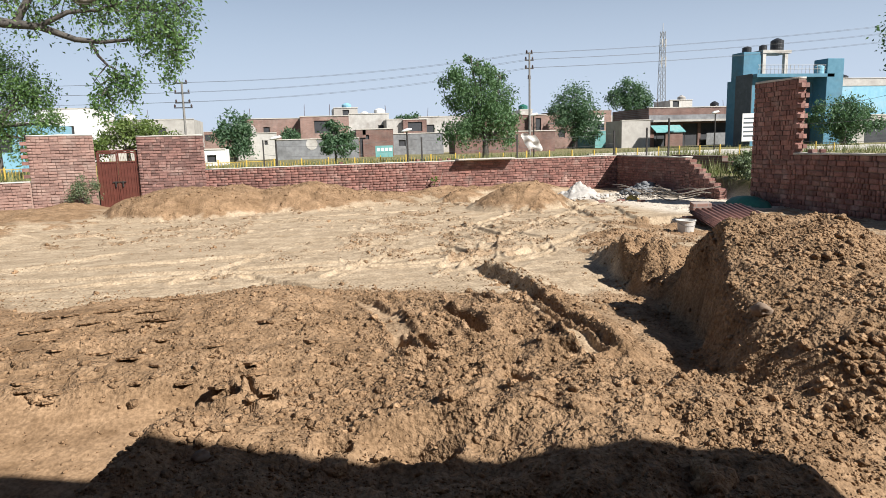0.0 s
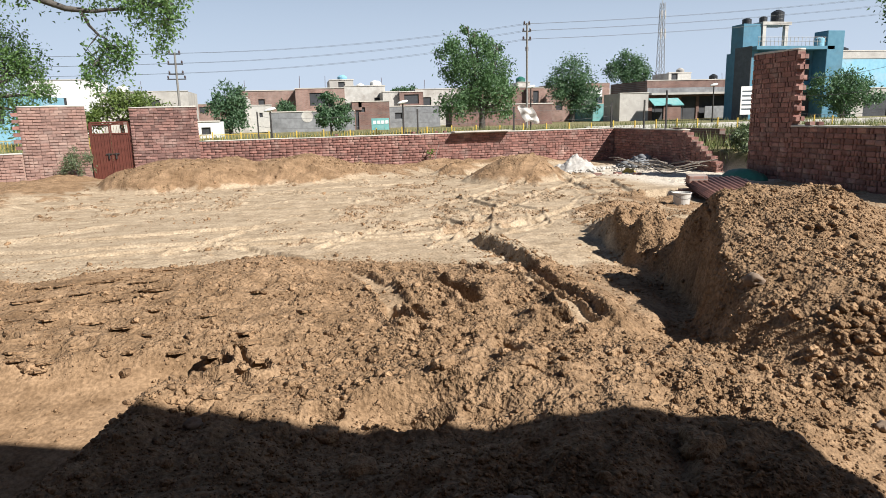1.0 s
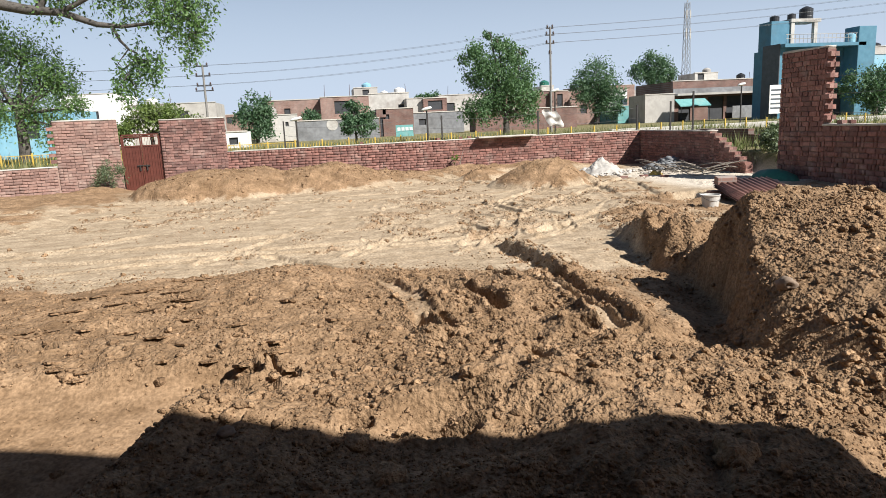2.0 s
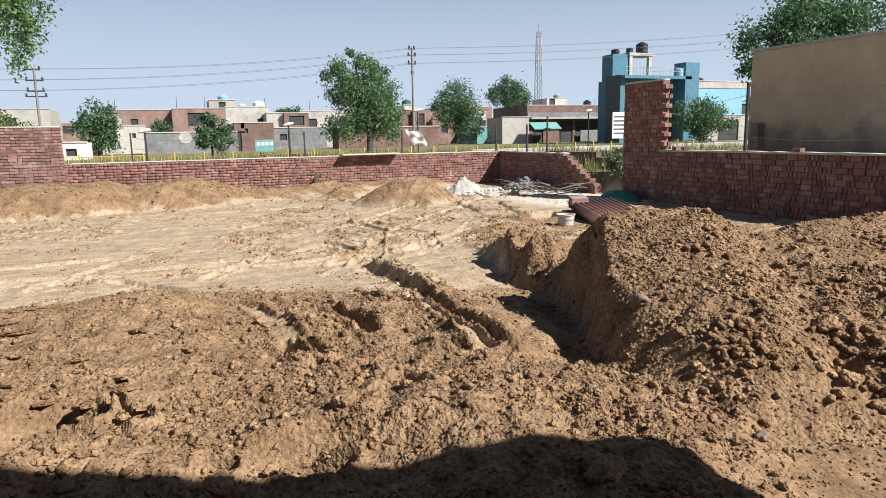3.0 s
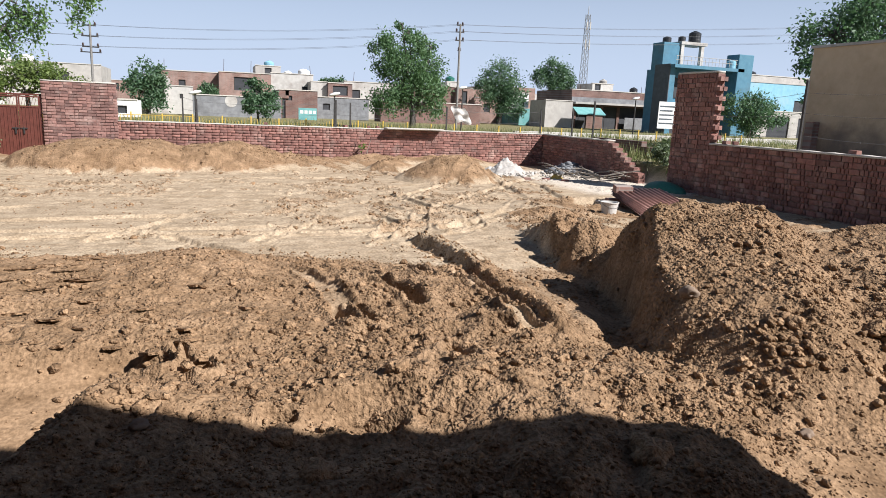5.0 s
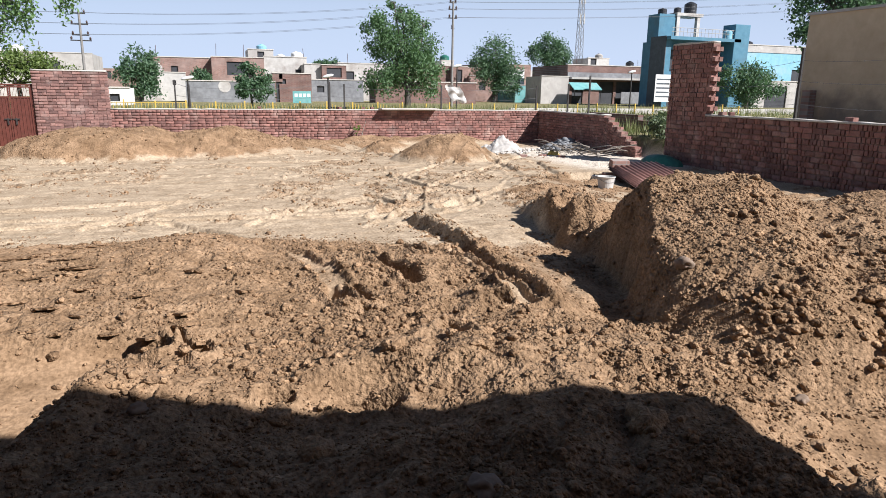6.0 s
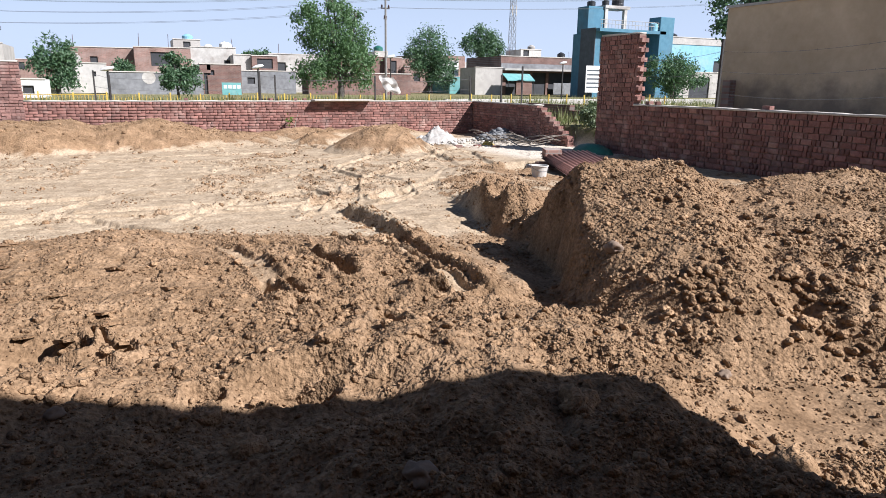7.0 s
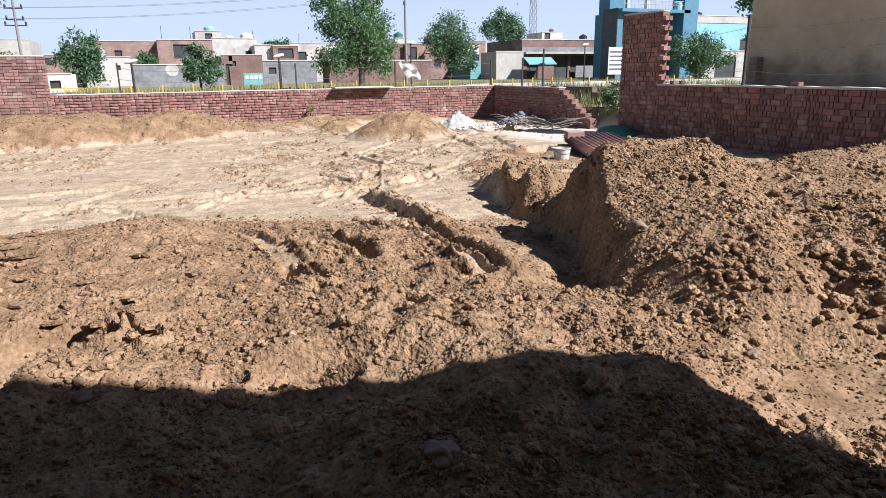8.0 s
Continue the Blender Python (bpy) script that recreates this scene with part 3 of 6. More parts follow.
def grown(start, end, first, factor):
    out, v, s = [], start, first
    while abs(v) < abs(end):
        out.append(v)
        v, s = v + math.copysign(s, end), s * factor
    return np.array(out + [end])


GX = np.concatenate([grown(-14.2, -3000, 0.6, 1.25)[::-1], stretch((-14, -9, 0.12), (-9, -3.4, 0.045), (-3.4, 6.2, 0.0195), (6.2, 12.6, 0.045)), grown(12.7, 3000, 0.3, 1.22)])
GY = np.concatenate([grown(-1.2, -3000, 0.4, 1.25)[::-1], stretch((-1, 1.4, 0.08), (1.4, 6.6, 0.019), (6.6, 10, 0.027), (10, 16, 0.04), (16, 23, 0.055)), grown(23.1, 3000, 0.25, 1.2)])


def build_ground():
    gx, gy = np.meshgrid(GX, GY)
    h, rough, dry, grey, grass = land(gx.ravel(), gy.ravel())
    nx, ny = len(GX), len(GY)
    idx = np.arange(nx * ny).reshape(ny, nx)
    faces = np.stack([idx[:-1, :-1], idx[:-1, 1:], idx[1:, 1:], idx[1:, :-1]], -1).reshape(-1, 4)
    ob = raw("ground", np.stack([gx.ravel(), gy.ravel(), h], -1), faces, SOIL, smooth=True)
    for name, vals in (("dry", dry), ("grey", grey), ("grass", grass), ("rough", rough)):
        ob.data.attributes.new(name, "FLOAT", "POINT").data.foreach_set("value", vals.astype(np.float32))
    return tagged(ob, "dug and levelled sandy brown earth with wheel tracks and heaps", "ground", kind="structure")


ground = build_ground()


def rock_shapes(count, subdivisions, seed):
    out = []
    for k in range(count):
        bm = bmesh.new()
        bmesh.ops.create_icosphere(bm, subdivisions=subdivisions, radius=1.0)
        off = Vector((seed * 3.1 + k * 5.7, k * 2.3, seed))
        for v in bm.verts:
            v.co *= 1 + 0.50 * noise.noise(v.co * 1.2 + off) + 0.34 * noise.noise(v.co * 2.4 + off) + 0.20 * noise.noise(v.co * 5.0 + off)
        vs = np.array([v.co[:] for v in bm.verts])
        fs = np.array([[v.index for v in f.verts] for f in bm.faces])
        bm.free()
        out.append((vs, fs))
    return out


def scatter(name, places, sizes, shapes, mat, flat=0.7, seed=1, parent=None, label="", sink=0.25, smooth=False):
    """Lumps of the given shapes strewn over places, joined in one mesh."""
    rng = np.random.RandomState(seed)
    P, S = np.asarray(places, float), np.asarray(sizes, float)
    kind = rng.randint(len(shapes), size=len(P))
    V, F, n = [], [], 0
    for k, (vs, fs) in enumerate(shapes):
        pick = kind == k
        m = int(pick.sum())
        if not m:
            continue
        p, z = P[pick], S[pick]
        a, b = rng.rand(m) * 6.283, rng.rand(m) * 0.8
        sc = np.stack([1 + 0.5 * rng.rand(m), 0.8 + 0.4 * rng.rand(m), flat + 0.3 * rng.rand(m)], -1) * z[:, None]
        w = vs[None] * sc[:, None]
        cb, sb, ca, sa = (f(q)[:, None] for f, q in ((np.cos, b), (np.sin, b), (np.cos, a), (np.sin, a)))
        y1, z1 = w[..., 1] * cb - w[..., 2] * sb, w[..., 1] * sb + w[..., 2] * cb
        x2, y2 = w[..., 0] * ca - y1 * sa, w[..., 0] * sa + y1 * ca
        out = np.stack([x2, y2, z1], -1) + p[:, None]
        out[..., 2] += (z * (0.5 - sink))[:, None]
        V.append(out.reshape(-1, 3))
        F.append((fs[None] + (np.arange(m) * len(vs))[:, None, None]).reshape(-1, 3) + n)
        n += m * len(vs)
    return raw(name, np.concatenate(V), np.concatenate(F), mat, parent, label, smooth)


def crumb_shapes(count):
    """Cheap angular crumbs of eight faces."""
    rng = np.random.RandomState(9)
    base = np.array([(1, 0, 0), (0, 1, 0), (-1, 0, 0), (0, -1, 0), (0, 0, 1), (0, 0, -1)], float)
    fs = np.array([(0, 1, 4), (1, 2, 4), (2, 3, 4), (3, 0, 4), (1, 0, 5), (2, 1, 5), (3, 2, 5), (0, 3, 5)])
    return [(base * rng.uniform(0.8, 1.3, (6, 1)) + rng.normal(size=(6, 3)) * 0.22, fs) for _ in range(count)]


CLUSTERS = [  # where larger clods have rolled together: x, y, radius, count
    (4.35, 4.45, 0.32, 26), (4.15, 4.05, 0.26, 22), (3.75, 3.55, 0.28, 40), (3.55, 3.35, 0.20, 26), (4.20, 2.85, 0.30, 46), (4.35, 3.05, 0.25, 30), (3.45, 3.40, 0.18, 18),
    (3.1, 3.25, 0.25, 20), (-0.05, 4.45, 0.28, 36), (0.15, 4.75, 0.25, 24), (-0.45, 4.15, 0.35, 34), (0.55, 4.3, 0.3, 20), (-1.2, 4.6, 0.5, 10), (1.2, 4.9, 0.35, 24),
    (1.9, 4.4, 0.4, 26), (2.4, 4.1, 0.3, 18), (0.7, 5.0, 0.3, 20), (1.3, 6.2, 0.35, 20), (2.2, 3.4, 0.35, 20), (4.9, 3.6, 0.4, 26), (5.2, 4.2, 0.35, 16), (-1.4, 5.7, 0.5, 18)]


def build_clods():
    rng = np.random.RandomState(5)
    n = 1000000
    x, y = rng.uniform(-5, 9, n), 1.3 + 20 * rng.rand(n) ** 2.4
    rough = land(x, y)[1]
    clump = np.clip(fbm(x, y, 0.5, 3, 4) * 1.3 + 0.6, 0.2, 1)
    keep = rng.rand(n) < rough ** 1.1 * clump
    x, y = x[keep][:150000], y[keep][:150000]
    size = np.clip(0.0052 * (1 - rng.rand(len(x))) ** -0.34, 0.0052, 0.030) * (0.9 + 0.03 * np.minimum(y, 9))
    for cx, cy, r, count in CLUSTERS:
        x = np.append(x, cx + r * 0.6 * rng.normal(size=count))
        y = np.append(y, cy + r * 0.6 * rng.normal(size=count))
        size = np.append(size, rng.uniform(0.017, 0.042, count) * rng.uniform(0.7, 1.0, count))
    P = np.stack([x, y, land(x, y)[0]], -1)
    small, big = size < 0.0115, size > 0.022
    mid = ~small & ~big
    tagged(scatter("soil_crumbs", P[small], size[small] * 1.15, crumb_shapes(16), CLOD, seed=2), "loose crumbs of dug brown soil", "soil crumbs", kind="stuff")
    tagged(scatter("small_soil_clods", P[mid], size[mid], rock_shapes(12, 1, 1), CLOD, seed=6), "loose small clods of dug brown soil", "soil clods", kind="stuff")
    tagged(scatter("soil_clods", P[big], size[big], rock_shapes(14, 2, 2), CLOD, seed=3, sink=0.3), "loose clods of dug brown soil", "soil clods", kind="stuff")


def crust_plate(x, y, w, d, t, rx, ry, rz, lift, seed):
    """A broken slab of hard soil crust with a ragged outline."""
    rng = random.Random(seed)
    n = 14
    rim = []
    for k in range(n):
        a = 2 * math.pi * k / n
        r = 0.5 * rng.uniform(0.62, 1.15)
        rim.append((w * r * math.cos(a), d * r * math.sin(a)))
    bm = bmesh.new()
    top = [bm.verts.new((px, py, t + rng.uniform(-0.2, 0.2) * t)) for px, py in rim]
    low = [bm.verts.new((px * 0.93, py * 0.93, 0)) for px, py in rim]
    mid = bm.verts.new((0, 0, t * 1.15))
    for k in range(n):
        j = (k + 1) % n
        bm.faces.new((low[k], low[j], top[j], top[k]))
        bm.faces.new((top[k], top[j], mid))
    bm.faces.new(low[::-1])
    ob = part("crust_plate", bm, CLOD)
    ob.matrix_world = pose(x, y, land_z(x, y) + lift, rx, ry, rz)
    tagged(ob, "broken slab of hard brown soil crust on the bank", "soil crust", "broken crust slabs")


def build_crust():
    # slabs lifted at the front edge, with dark gaps under them
    for k, (x, y, w, d, t, rx, rz) in enumerate((
            (-0.55, 4.98, 0.22, 0.26, 0.04, -24, 4), (-0.21, 4.90, 0.16, 0.24, 0.05, -28, -8), (-0.33, 5.16, 0.22, 0.20, 0.04, -22, 10), (-0.33, 5.34, 0.24, 0.20, 0.04, -20, 6),
            (-1.55, 5.93, 0.26, 0.18, 0.03, -18, 8), (-1.93, 6.05, 0.16, 0.14, 0.03, -16, -4), (-1.28, 5.66, 0.26, 0.18, 0.03, -18, -6), (-1.05, 5.50, 0.20, 0.16, 0.03, -18, -30),
            (-0.66, 5.74, 0.22, 0.16, 0.03, -20, 10), (-1.36, 5.31, 0.15, 0.16, 0.035, -22, 14), (-1.17, 5.24, 0.14, 0.15, 0.035, -24, 10), (-1.72, 5.30, 0.24, 0.16, 0.03, -18, 2),
            (-1.99, 5.44, 0.16, 0.18, 0.035, -22, -20), (-1.76, 5.20, 0.15, 0.14, 0.028, -18, 0), (-0.82, 5.20, 0.22, 0.16, 0.03, -20, 0), (-1.06, 6.08, 0.26, 0.16, 0.028, -16, 4),
            (-1.95, 5.30, 0.18, 0.14, 0.03, -20, 6), (-0.25, 6.2, 0.2, 0.16, 0.04, -18, 8), (0.15, 5.72, 0.2, 0.16, 0.04, -20, -8), (-2.35, 6.7, 0.3, 0.2, 0.03, -14, 4))):
        crust_plate(x, y, w * 0.9, d * 1.15, t * 0.55, rx * 0.8, 0, rz, -0.010, k)
    # thin layers broken along the back of the bank
    rng = random.Random(31)
    for k in range(30):
        u, v = rng.uniform(-1, 1), rng.uniform(-1, 1)
        x, y = -1.55 + 0.85 * u + 0.15 * v, 6.85 + 0.62 * v + 0.12 * u
        crust_plate(x, y, rng.uniform(0.12, 0.42), rng.uniform(0.12, 0.20), rng.uniform(0.007, 0.014), rng.uniform(-12, -6), rng.uniform(-3, 3), rng.uniform(-4, 18), -0.008, 100 + k)


build_crust()
build_clods()


# ---- large structure ----
def wall_core(name, label, a, b, runs, thick=0.23, mat=None, bed=None):
    """A mortar core along a to b (its face on the right of the way is the site's side); runs of (from, to, top) along it."""
    a, b = Vector((*a, 0)), Vector((*b, 0))
    u = (b - a).normalized()
    n = Vector((u.y, -u.x, 0))
    root = thing(name, label, "brick wall", kind="structure", at=a)
    root.rotation_euler = (0, 0, math.atan2(u.y, u.x))
    for u0, u1, top in runs:
        part("core", boxes((u0, u1, 0.020 if not mat else 0.0, thick - 0.012, -0.3, top)), mat or bed or MORTAR, root)
    return root


# far wall, seen from the site; u runs from east to west so that the site's side is the local -y side
wall_north = wall_core("wall_north", "low red brick boundary wall with a pale cement cap", (-2.45, 22.0), (11.7, 22.0), [(0, 14.38, 1.15)])
wall_gate_east = wall_core("wall_gate_east", "taller weathered brick wall beside the gate", (-4.35, 22.0), (-2.45, 22.0), [(0, 1.9, 2.21)], bed=PINK_MORTAR)
A16 = radians(14)
wall_gate_west = wall_core("wall_gate_west", "pinkish brick wall with toothed end beside the gate", (-14.0, 22.0 - 8.45 * math.tan(A16)), (-5.55, 22.0), [(0, 7.0, 0.97), (7.0, 8.708, 2.29)], bed=PINK_MORTAR)
STEPS = 7
wall_east_far = wall_core("wall_east_far", "brick side wall stepping down to a broken end", (11.7, 22.0), (11.7, 15.9),
                          [(0, 4.2, 1.14)] + [(4.2 + 0.235 * k, 4.2 + 0.235 * (k + 1), 1.14 - 0.128 * (k + 1)) for k in range(STEPS)])
wall_east = wall_core("wall_east", "red brick side wall with cement cap and toothed pillar", (11.7, 14.9), (11.7, -5.0), [(0, 1.45, 3.03), (1.45, 19.9, 1.29)])
wall_back_lot = wall_core("wall_back_lot", "ruined low brick wall behind the gap", (14.2, 22.5), (14.2, 15.0), [(0, 3.0, 1.10), (3.0, 4.2, 0.92), (4.2, 7.5, 0.98)], mat=FAR_BRICK_DARK)
wall_west = wall_core("wall_west", "plain brick wall closing the plot", (-14.0, -5.0), (-14.0, 19.88), [(0, 24.9, 1.0)], mat=FAR_BRICK)


def cap(parent, u0, u1, top, thick=0.23, over=0.015, high=0.035, seed=0):
    """An uneven cement cap on a wall top."""
    rng = random.Random(seed)
    n = max(4, int((u1 - u0) / 0.25))
    vs, fs = [], []
    for i in range(n + 1):
        u = u0 + (u1 - u0) * i / n
        z = top + high + rng.uniform(-0.008, 0.008)
        o = over + rng.uniform(-0.008, 0.008)
        vs += [(u, -o, top), (u, -o, z), (u, thick + o, z), (u, thick + o, top)]
    for i in range(n):
        for k in range(4):
            fs.append((4 * i + k, 4 * i + (k + 1) % 4, 4 * i + 4 + (k + 1) % 4, 4 * i + 4 + k))
    fs += [(0, 3, 2, 1), (4 * n, 4 * n + 1, 4 * n + 2, 4 * n + 3)]
    raw("cap", vs, fs, CEMENT, parent, "rough pale cement cap")


cap(wall_north, 0.02, 14.36, 1.15, seed=1)
cap(wall_gate_east, 0, 1.9, 2.21, high=0.04, seed=2)
cap(wall_gate_west, 0, 6.98, 0.97, seed=3)
cap(wall_gate_west, 7.0, 8.70, 2.29, high=0.045, seed=4)
cap(wall_east_far, 0.02, 4.2, 1.14, seed=5)
cap(wall_east, 1.46, 19.9, 1.29, over=0.03, high=0.04, seed=6)
cap(wall_east, 0, 1.45, 3.03, over=0.0, high=0.05, seed=7)

# unseen house behind the camera, its flat porch roof outlined to throw the near-ground shade
ROOF = 4.2


def prism(outline, z0, z1):
    bm = bmesh.new()
    low, top = [bm.verts.new((x, y, z0)) for x, y in outline], [bm.verts.new((x, y, z1)) for x, y in outline]
    n = len(outline)
    for k in range(n):
        bm.faces.new((low[k], low[(k + 1) % n], top[(k + 1) % n], top[k]))
    bm.faces.new(low[::-1]), bm.faces.new(top)
    return bm


shade_house = thing("house_behind", "unseen house with a flat porch roof shaped to shade the near ground", "house", kind="structure")
# dark brick is chosen to keep bounce light off the shaded ground
part("wall", prism([(-13.9, 3.8), (-13.9, -6.0), (6.6, -6.0), (5.3, -2.4)], -0.3, ROOF - 0.15), FAR_BRICK_DARK, shade_house)
part("roof", prism([(-13.9, 5.52), (-14.0, -6.2), (7.25, -6.2), (5.50, -0.67)], ROOF - 0.15, ROOF), CEMENT, shade_house)

# the cream building beyond the east wall
cream = thing("cream_building", "windowless cream plastered building stained dark at its base", "building", at=(15.62, 14.3, 0.3))
part("wall", boxes((0, 7, -22, 0, -0.4, 3.62)), CREAM, cream)
part("roof_edge", boxes((-0.05, 7.05, -22.05, 0.05, 3.62, 3.69)), PALE_PLASTER, cream, "thin pale roof edge")
part("stub", boxes((-0.25, -0.02, -0.55, -0.3, -0.3, 1.6), (-0.25, -0.02, -0.55, -0.3, 1.6, 1.66)), FAR_BRICK, cream, "short brick stub")


# ---- gate ----
def build_gate():
    x0, x1, zb, zt = -5.53, -4.37, 0.06, 1.84
    g = thing("metal_gate", "closed red-brown double metal gate between brick walls", "gate", at=(x0, 22.08, zb))
    w, h = x1 - x0, zt - zb
    part("gate_frame", boxes((0, 0.045, -0.02, 0.03, 0, h), (w - 0.045, w, -0.02, 0.03, 0, h), (0, w, -0.02, 0.03, h - 0.045, h + 0.0), bevel=0.004), RED_METAL, g)
    for k in range(2):
        a, b = (0.05, w / 2 - 0.006) if k == 0 else (w / 2 + 0.006, w - 0.05)
        leaf = part("leaf", boxes((a, b, 0.0, 0.012, 0.05, h - 0.36)), RED_METAL, g)
        part("leaf_frame", boxes((a, a + 0.035, -0.02, 0.02, 0.03, h - 0.06), (b - 0.035, b, -0.02, 0.02, 0.03, h - 0.06), (a, b, -0.018, 0.018, 0.03, 0.07),
                                 (a, b, -0.018, 0.018, h - 0.38, h - 0.34), (a, b, -0.018, 0.018, h - 0.10, h - 0.06), bevel=0.003), RED_METAL, leaf)
        for j in range(1, 6):
            x = a + (b - a) * j / 6
            part("panel_rib", boxes((x - 0.010, x + 0.010, -0.012, -0.001, 0.07, h - 0.38), bevel=0.003), RED_METAL, leaf)
        bars = []
        for j in range(5):
            x = a + 0.06 + (b - a - 0.12) * j / 5
            bars.append(([(x, 0, h - 0.34), (x + 0.07, 0, h - 0.10)], 0.005))
        tubes("grille", bars, RED_METAL, leaf)
        hx = b - 0.09 if k == 0 else a + 0.10
        part("latch", boxes((hx - 0.09, hx + 0.09, -0.04, -0.02, 0.80, 0.83), (hx - 0.02, hx + 0.02, -0.045, -0.02, 0.66, 0.84), bevel=0.004), DARK_STEEL, leaf, "dark steel bolt and hasp")
    return g


build_gate()

# ---- posts and barbed wire ----
POSTS_NORTH = [(-0.66, 2.03), (-0.26, 1.90), (4.02, 2.06), (4.5, 1.99), (7.9, 2.0), (11.6, 2.05)]


def angle_post(x, y, z0, z1, size=0.045, lean=0.0, mat=None, label="thin dark steel angle post set in the wall"):
    t = 0.006
    bm = boxes((0, size, 0, t, 0, z1 - z0), (0, t, t, size, 0, z1 - z0))
    for v in bm.verts:
        v.co.x += lean * v.co.z
    p = part("fence_post", bm, mat or DARK_STEEL)
    p.location = (x, y, z0)
    return tagged(p, label, "fence post", "wall-top fence posts")


for x, z in POSTS_NORTH:
    angle_post(x, 22.09, 1.14, z)
angle_post(11.8, 20.2, 1.12, 2.1)
angle_post(11.8, 18.9, 1.13, 2.35)
angle_post(11.81, 10.93, 1.29, 2.78, 0.05)
angle_post(11.78, 7.0, 1.29, 2.88, 0.085, 0.015, RUST, "rusty brown steel post leaning on the wall top")
angle_post(11.80, 3.0, 1.29, 2.85, 0.06)


def barbed(points, name="barbed_wire"):
    """One strand with sagging spans and short barbs."""
    pts = []
    for a, b in zip(points, points[1:]):
        a, b = Vector(a), Vector(b)
        for k in range(12):
            t = k / 12
            p = a.lerp(b, t)
            p.z -= 0.10 * (b - a).length / 4 * 4 * t * (1 - t)
            pts.append(p)
    pts.append(Vector(points[-1]))
    runs = [(pts, 0.0035)]
    rng = random.Random(len(pts))
    for p, q in zip(pts, pts[1:]):
        n = max(1, int((q - p).length / 0.14))
        for k in range(n):
            c = p.lerp(q, (k + 0.5) / n)
            d = Vector((rng.uniform(-1, 1), rng.uniform(-1, 1), rng.uniform(-1, 1))).normalized() * 0.022
            runs.append(([c - d, c + d], 0.0025))
    return tagged(tubes(name, runs, WIRE, sides=4), "slack strand of barbed wire between posts", "barbed wire", "barbed wire strands")


for k, f in enumerate((0.88, 0.58, 0.25)):
    barbed([(11.8, 13.4, 1.29 + 1.25 * f), (11.82, 10.93, 1.29 + 1.4 * f), (11.80, 7.0, 1.29 + 1.5 * f), (11.81, 3.0, 1.29 + 1.45 * f)])
for f in (0.9, 0.5):
    barbed([(x, 22.1, 1.15 + (z - 1.15) * f) for x, z in POSTS_NORTH])


# ---- yard things ----
def build_slab():
    bm = boxes((5.68, 7.68, 21.66, 22.2, 1.188, 1.228), bevel=0.006)
    tagged(part("cement_slab", bm, CEMENT), "thin cement slab lying across the wall top", "slab")


build_slab()


def sheet_mesh(w, l, pitch=0.115, amp=0.024):
    n = int(w / pitch * 8)
    vs, fs = [], []
    for i in range(n + 1):
        x = w * i / n
        z = amp * (1 if (i // 4) % 2 else -1) * (0.9 if i % 4 in (0, 3) else 1)
        for dz in (0, -0.004):
            vs += [(x, 0, z + dz), (x, l, z + dz)]
    for i in range(n):
        a = 4 * i
        fs += [(a, a + 4, a + 5, a + 1), (a + 2, a + 3, a + 7, a + 6), (a, a + 2, a + 6, a + 4), (a + 1, a + 5, a + 7, a + 3)]
    return vs, fs


def build_sheets():
    vs, fs = sheet_mesh(1.12, 1.65)
    for k in range(4):
        s = raw("corrugated_sheet", vs, fs, SHEET)
        s.matrix_world = pose(7.66 + 0.05 * k, 10.5 + 0.05 * k, land_z(7.7, 10.5) + 0.02 + 0.030 * k, 7.5, 0, -13 + 0.8 * k)
        tagged(s, "brown corrugated metal sheet propped on bricks", "metal sheet", "stacked corrugated sheets")
    for x, y in ((8.15, 12.1), (9.05, 11.9)):
        z = land_z(x, y)
        b = part("block", boxes((-0.2, 0.2, -0.1, 0.1, -0.05, 0.24), bevel=0.01), FAR_BRICK)
        b.matrix_world = pose(x, y, z, 0, 0, -13)
        tagged(b, "weathered pinkish brick block holding up the sheets", "block", "prop blocks")
    top = part("block", boxes((-0.19, 0.19, -0.1, 0.1, 0, 0.16), bevel=0.012), FAR_BRICK)
    top.matrix_world = pose(8.25, 12.02, land_z(8.2, 12.1) + 0.35, 8, 0, -13)
    tagged(top, "dusty pinkish block weighing down the metal sheets", "block", "prop blocks")
    bm = bmesh.new()
    bmesh.ops.create_uvsphere(bm, u_segments=24, v_segments=12, radius=1.0)
    for v in bm.verts:
        v.co.x *= 0.35
        v.co.y *= 0.75
        v.co.z = max(v.co.z, -0.1) * 0.25 * (1 + 0.25 * noise.noise(v.co * 2.5))
    t = part("green_tarp", bm, GREEN_PLASTIC, smooth=True)
    t.location = (11.25, 14.4, land_z(11.25, 14.4))
    tagged(t, "rounded dark green tarpaulin bundle beside the wall", "tarpaulin")


build_sheets()


def build_bucket(x, y, r, h, mat, label):
    prof = [(r * 0.80, 0.0), (r * 0.97, h * 0.92), (r * 1.05, h * 0.93), (r * 1.05, h), (r * 0.97, h), (r * 0.92, h * 0.86), (r * 0.5, h * 0.86)]
    root = thing("bucket", label, "bucket", at=(x, y, land_z(x, y) - 0.01))
    part("pail", lathe(prof, 28), mat, root, smooth=False)
    arc = [(r * 1.04 * math.cos(a), 0, h * 0.9 - 0.5 * r * math.sin(a)) for a in np.linspace(0, math.pi, 12)]
    tubes("bail", [([(p[0], -r * 1.02 * math.sin(i / 11 * math.pi) * 0.9, p[2]) for i, p in enumerate(arc)], 0.004)], WIRE, root, "thin wire handle")


build_bucket(7.22, 10.95, 0.17, 0.25, WHITE_PLASTIC, "dusty white plastic bucket in the dug soil")
build_bucket(7.98, 12.4, 0.11, 0.28, WHITE_PLASTIC, "white plastic pail standing by the metal sheets")


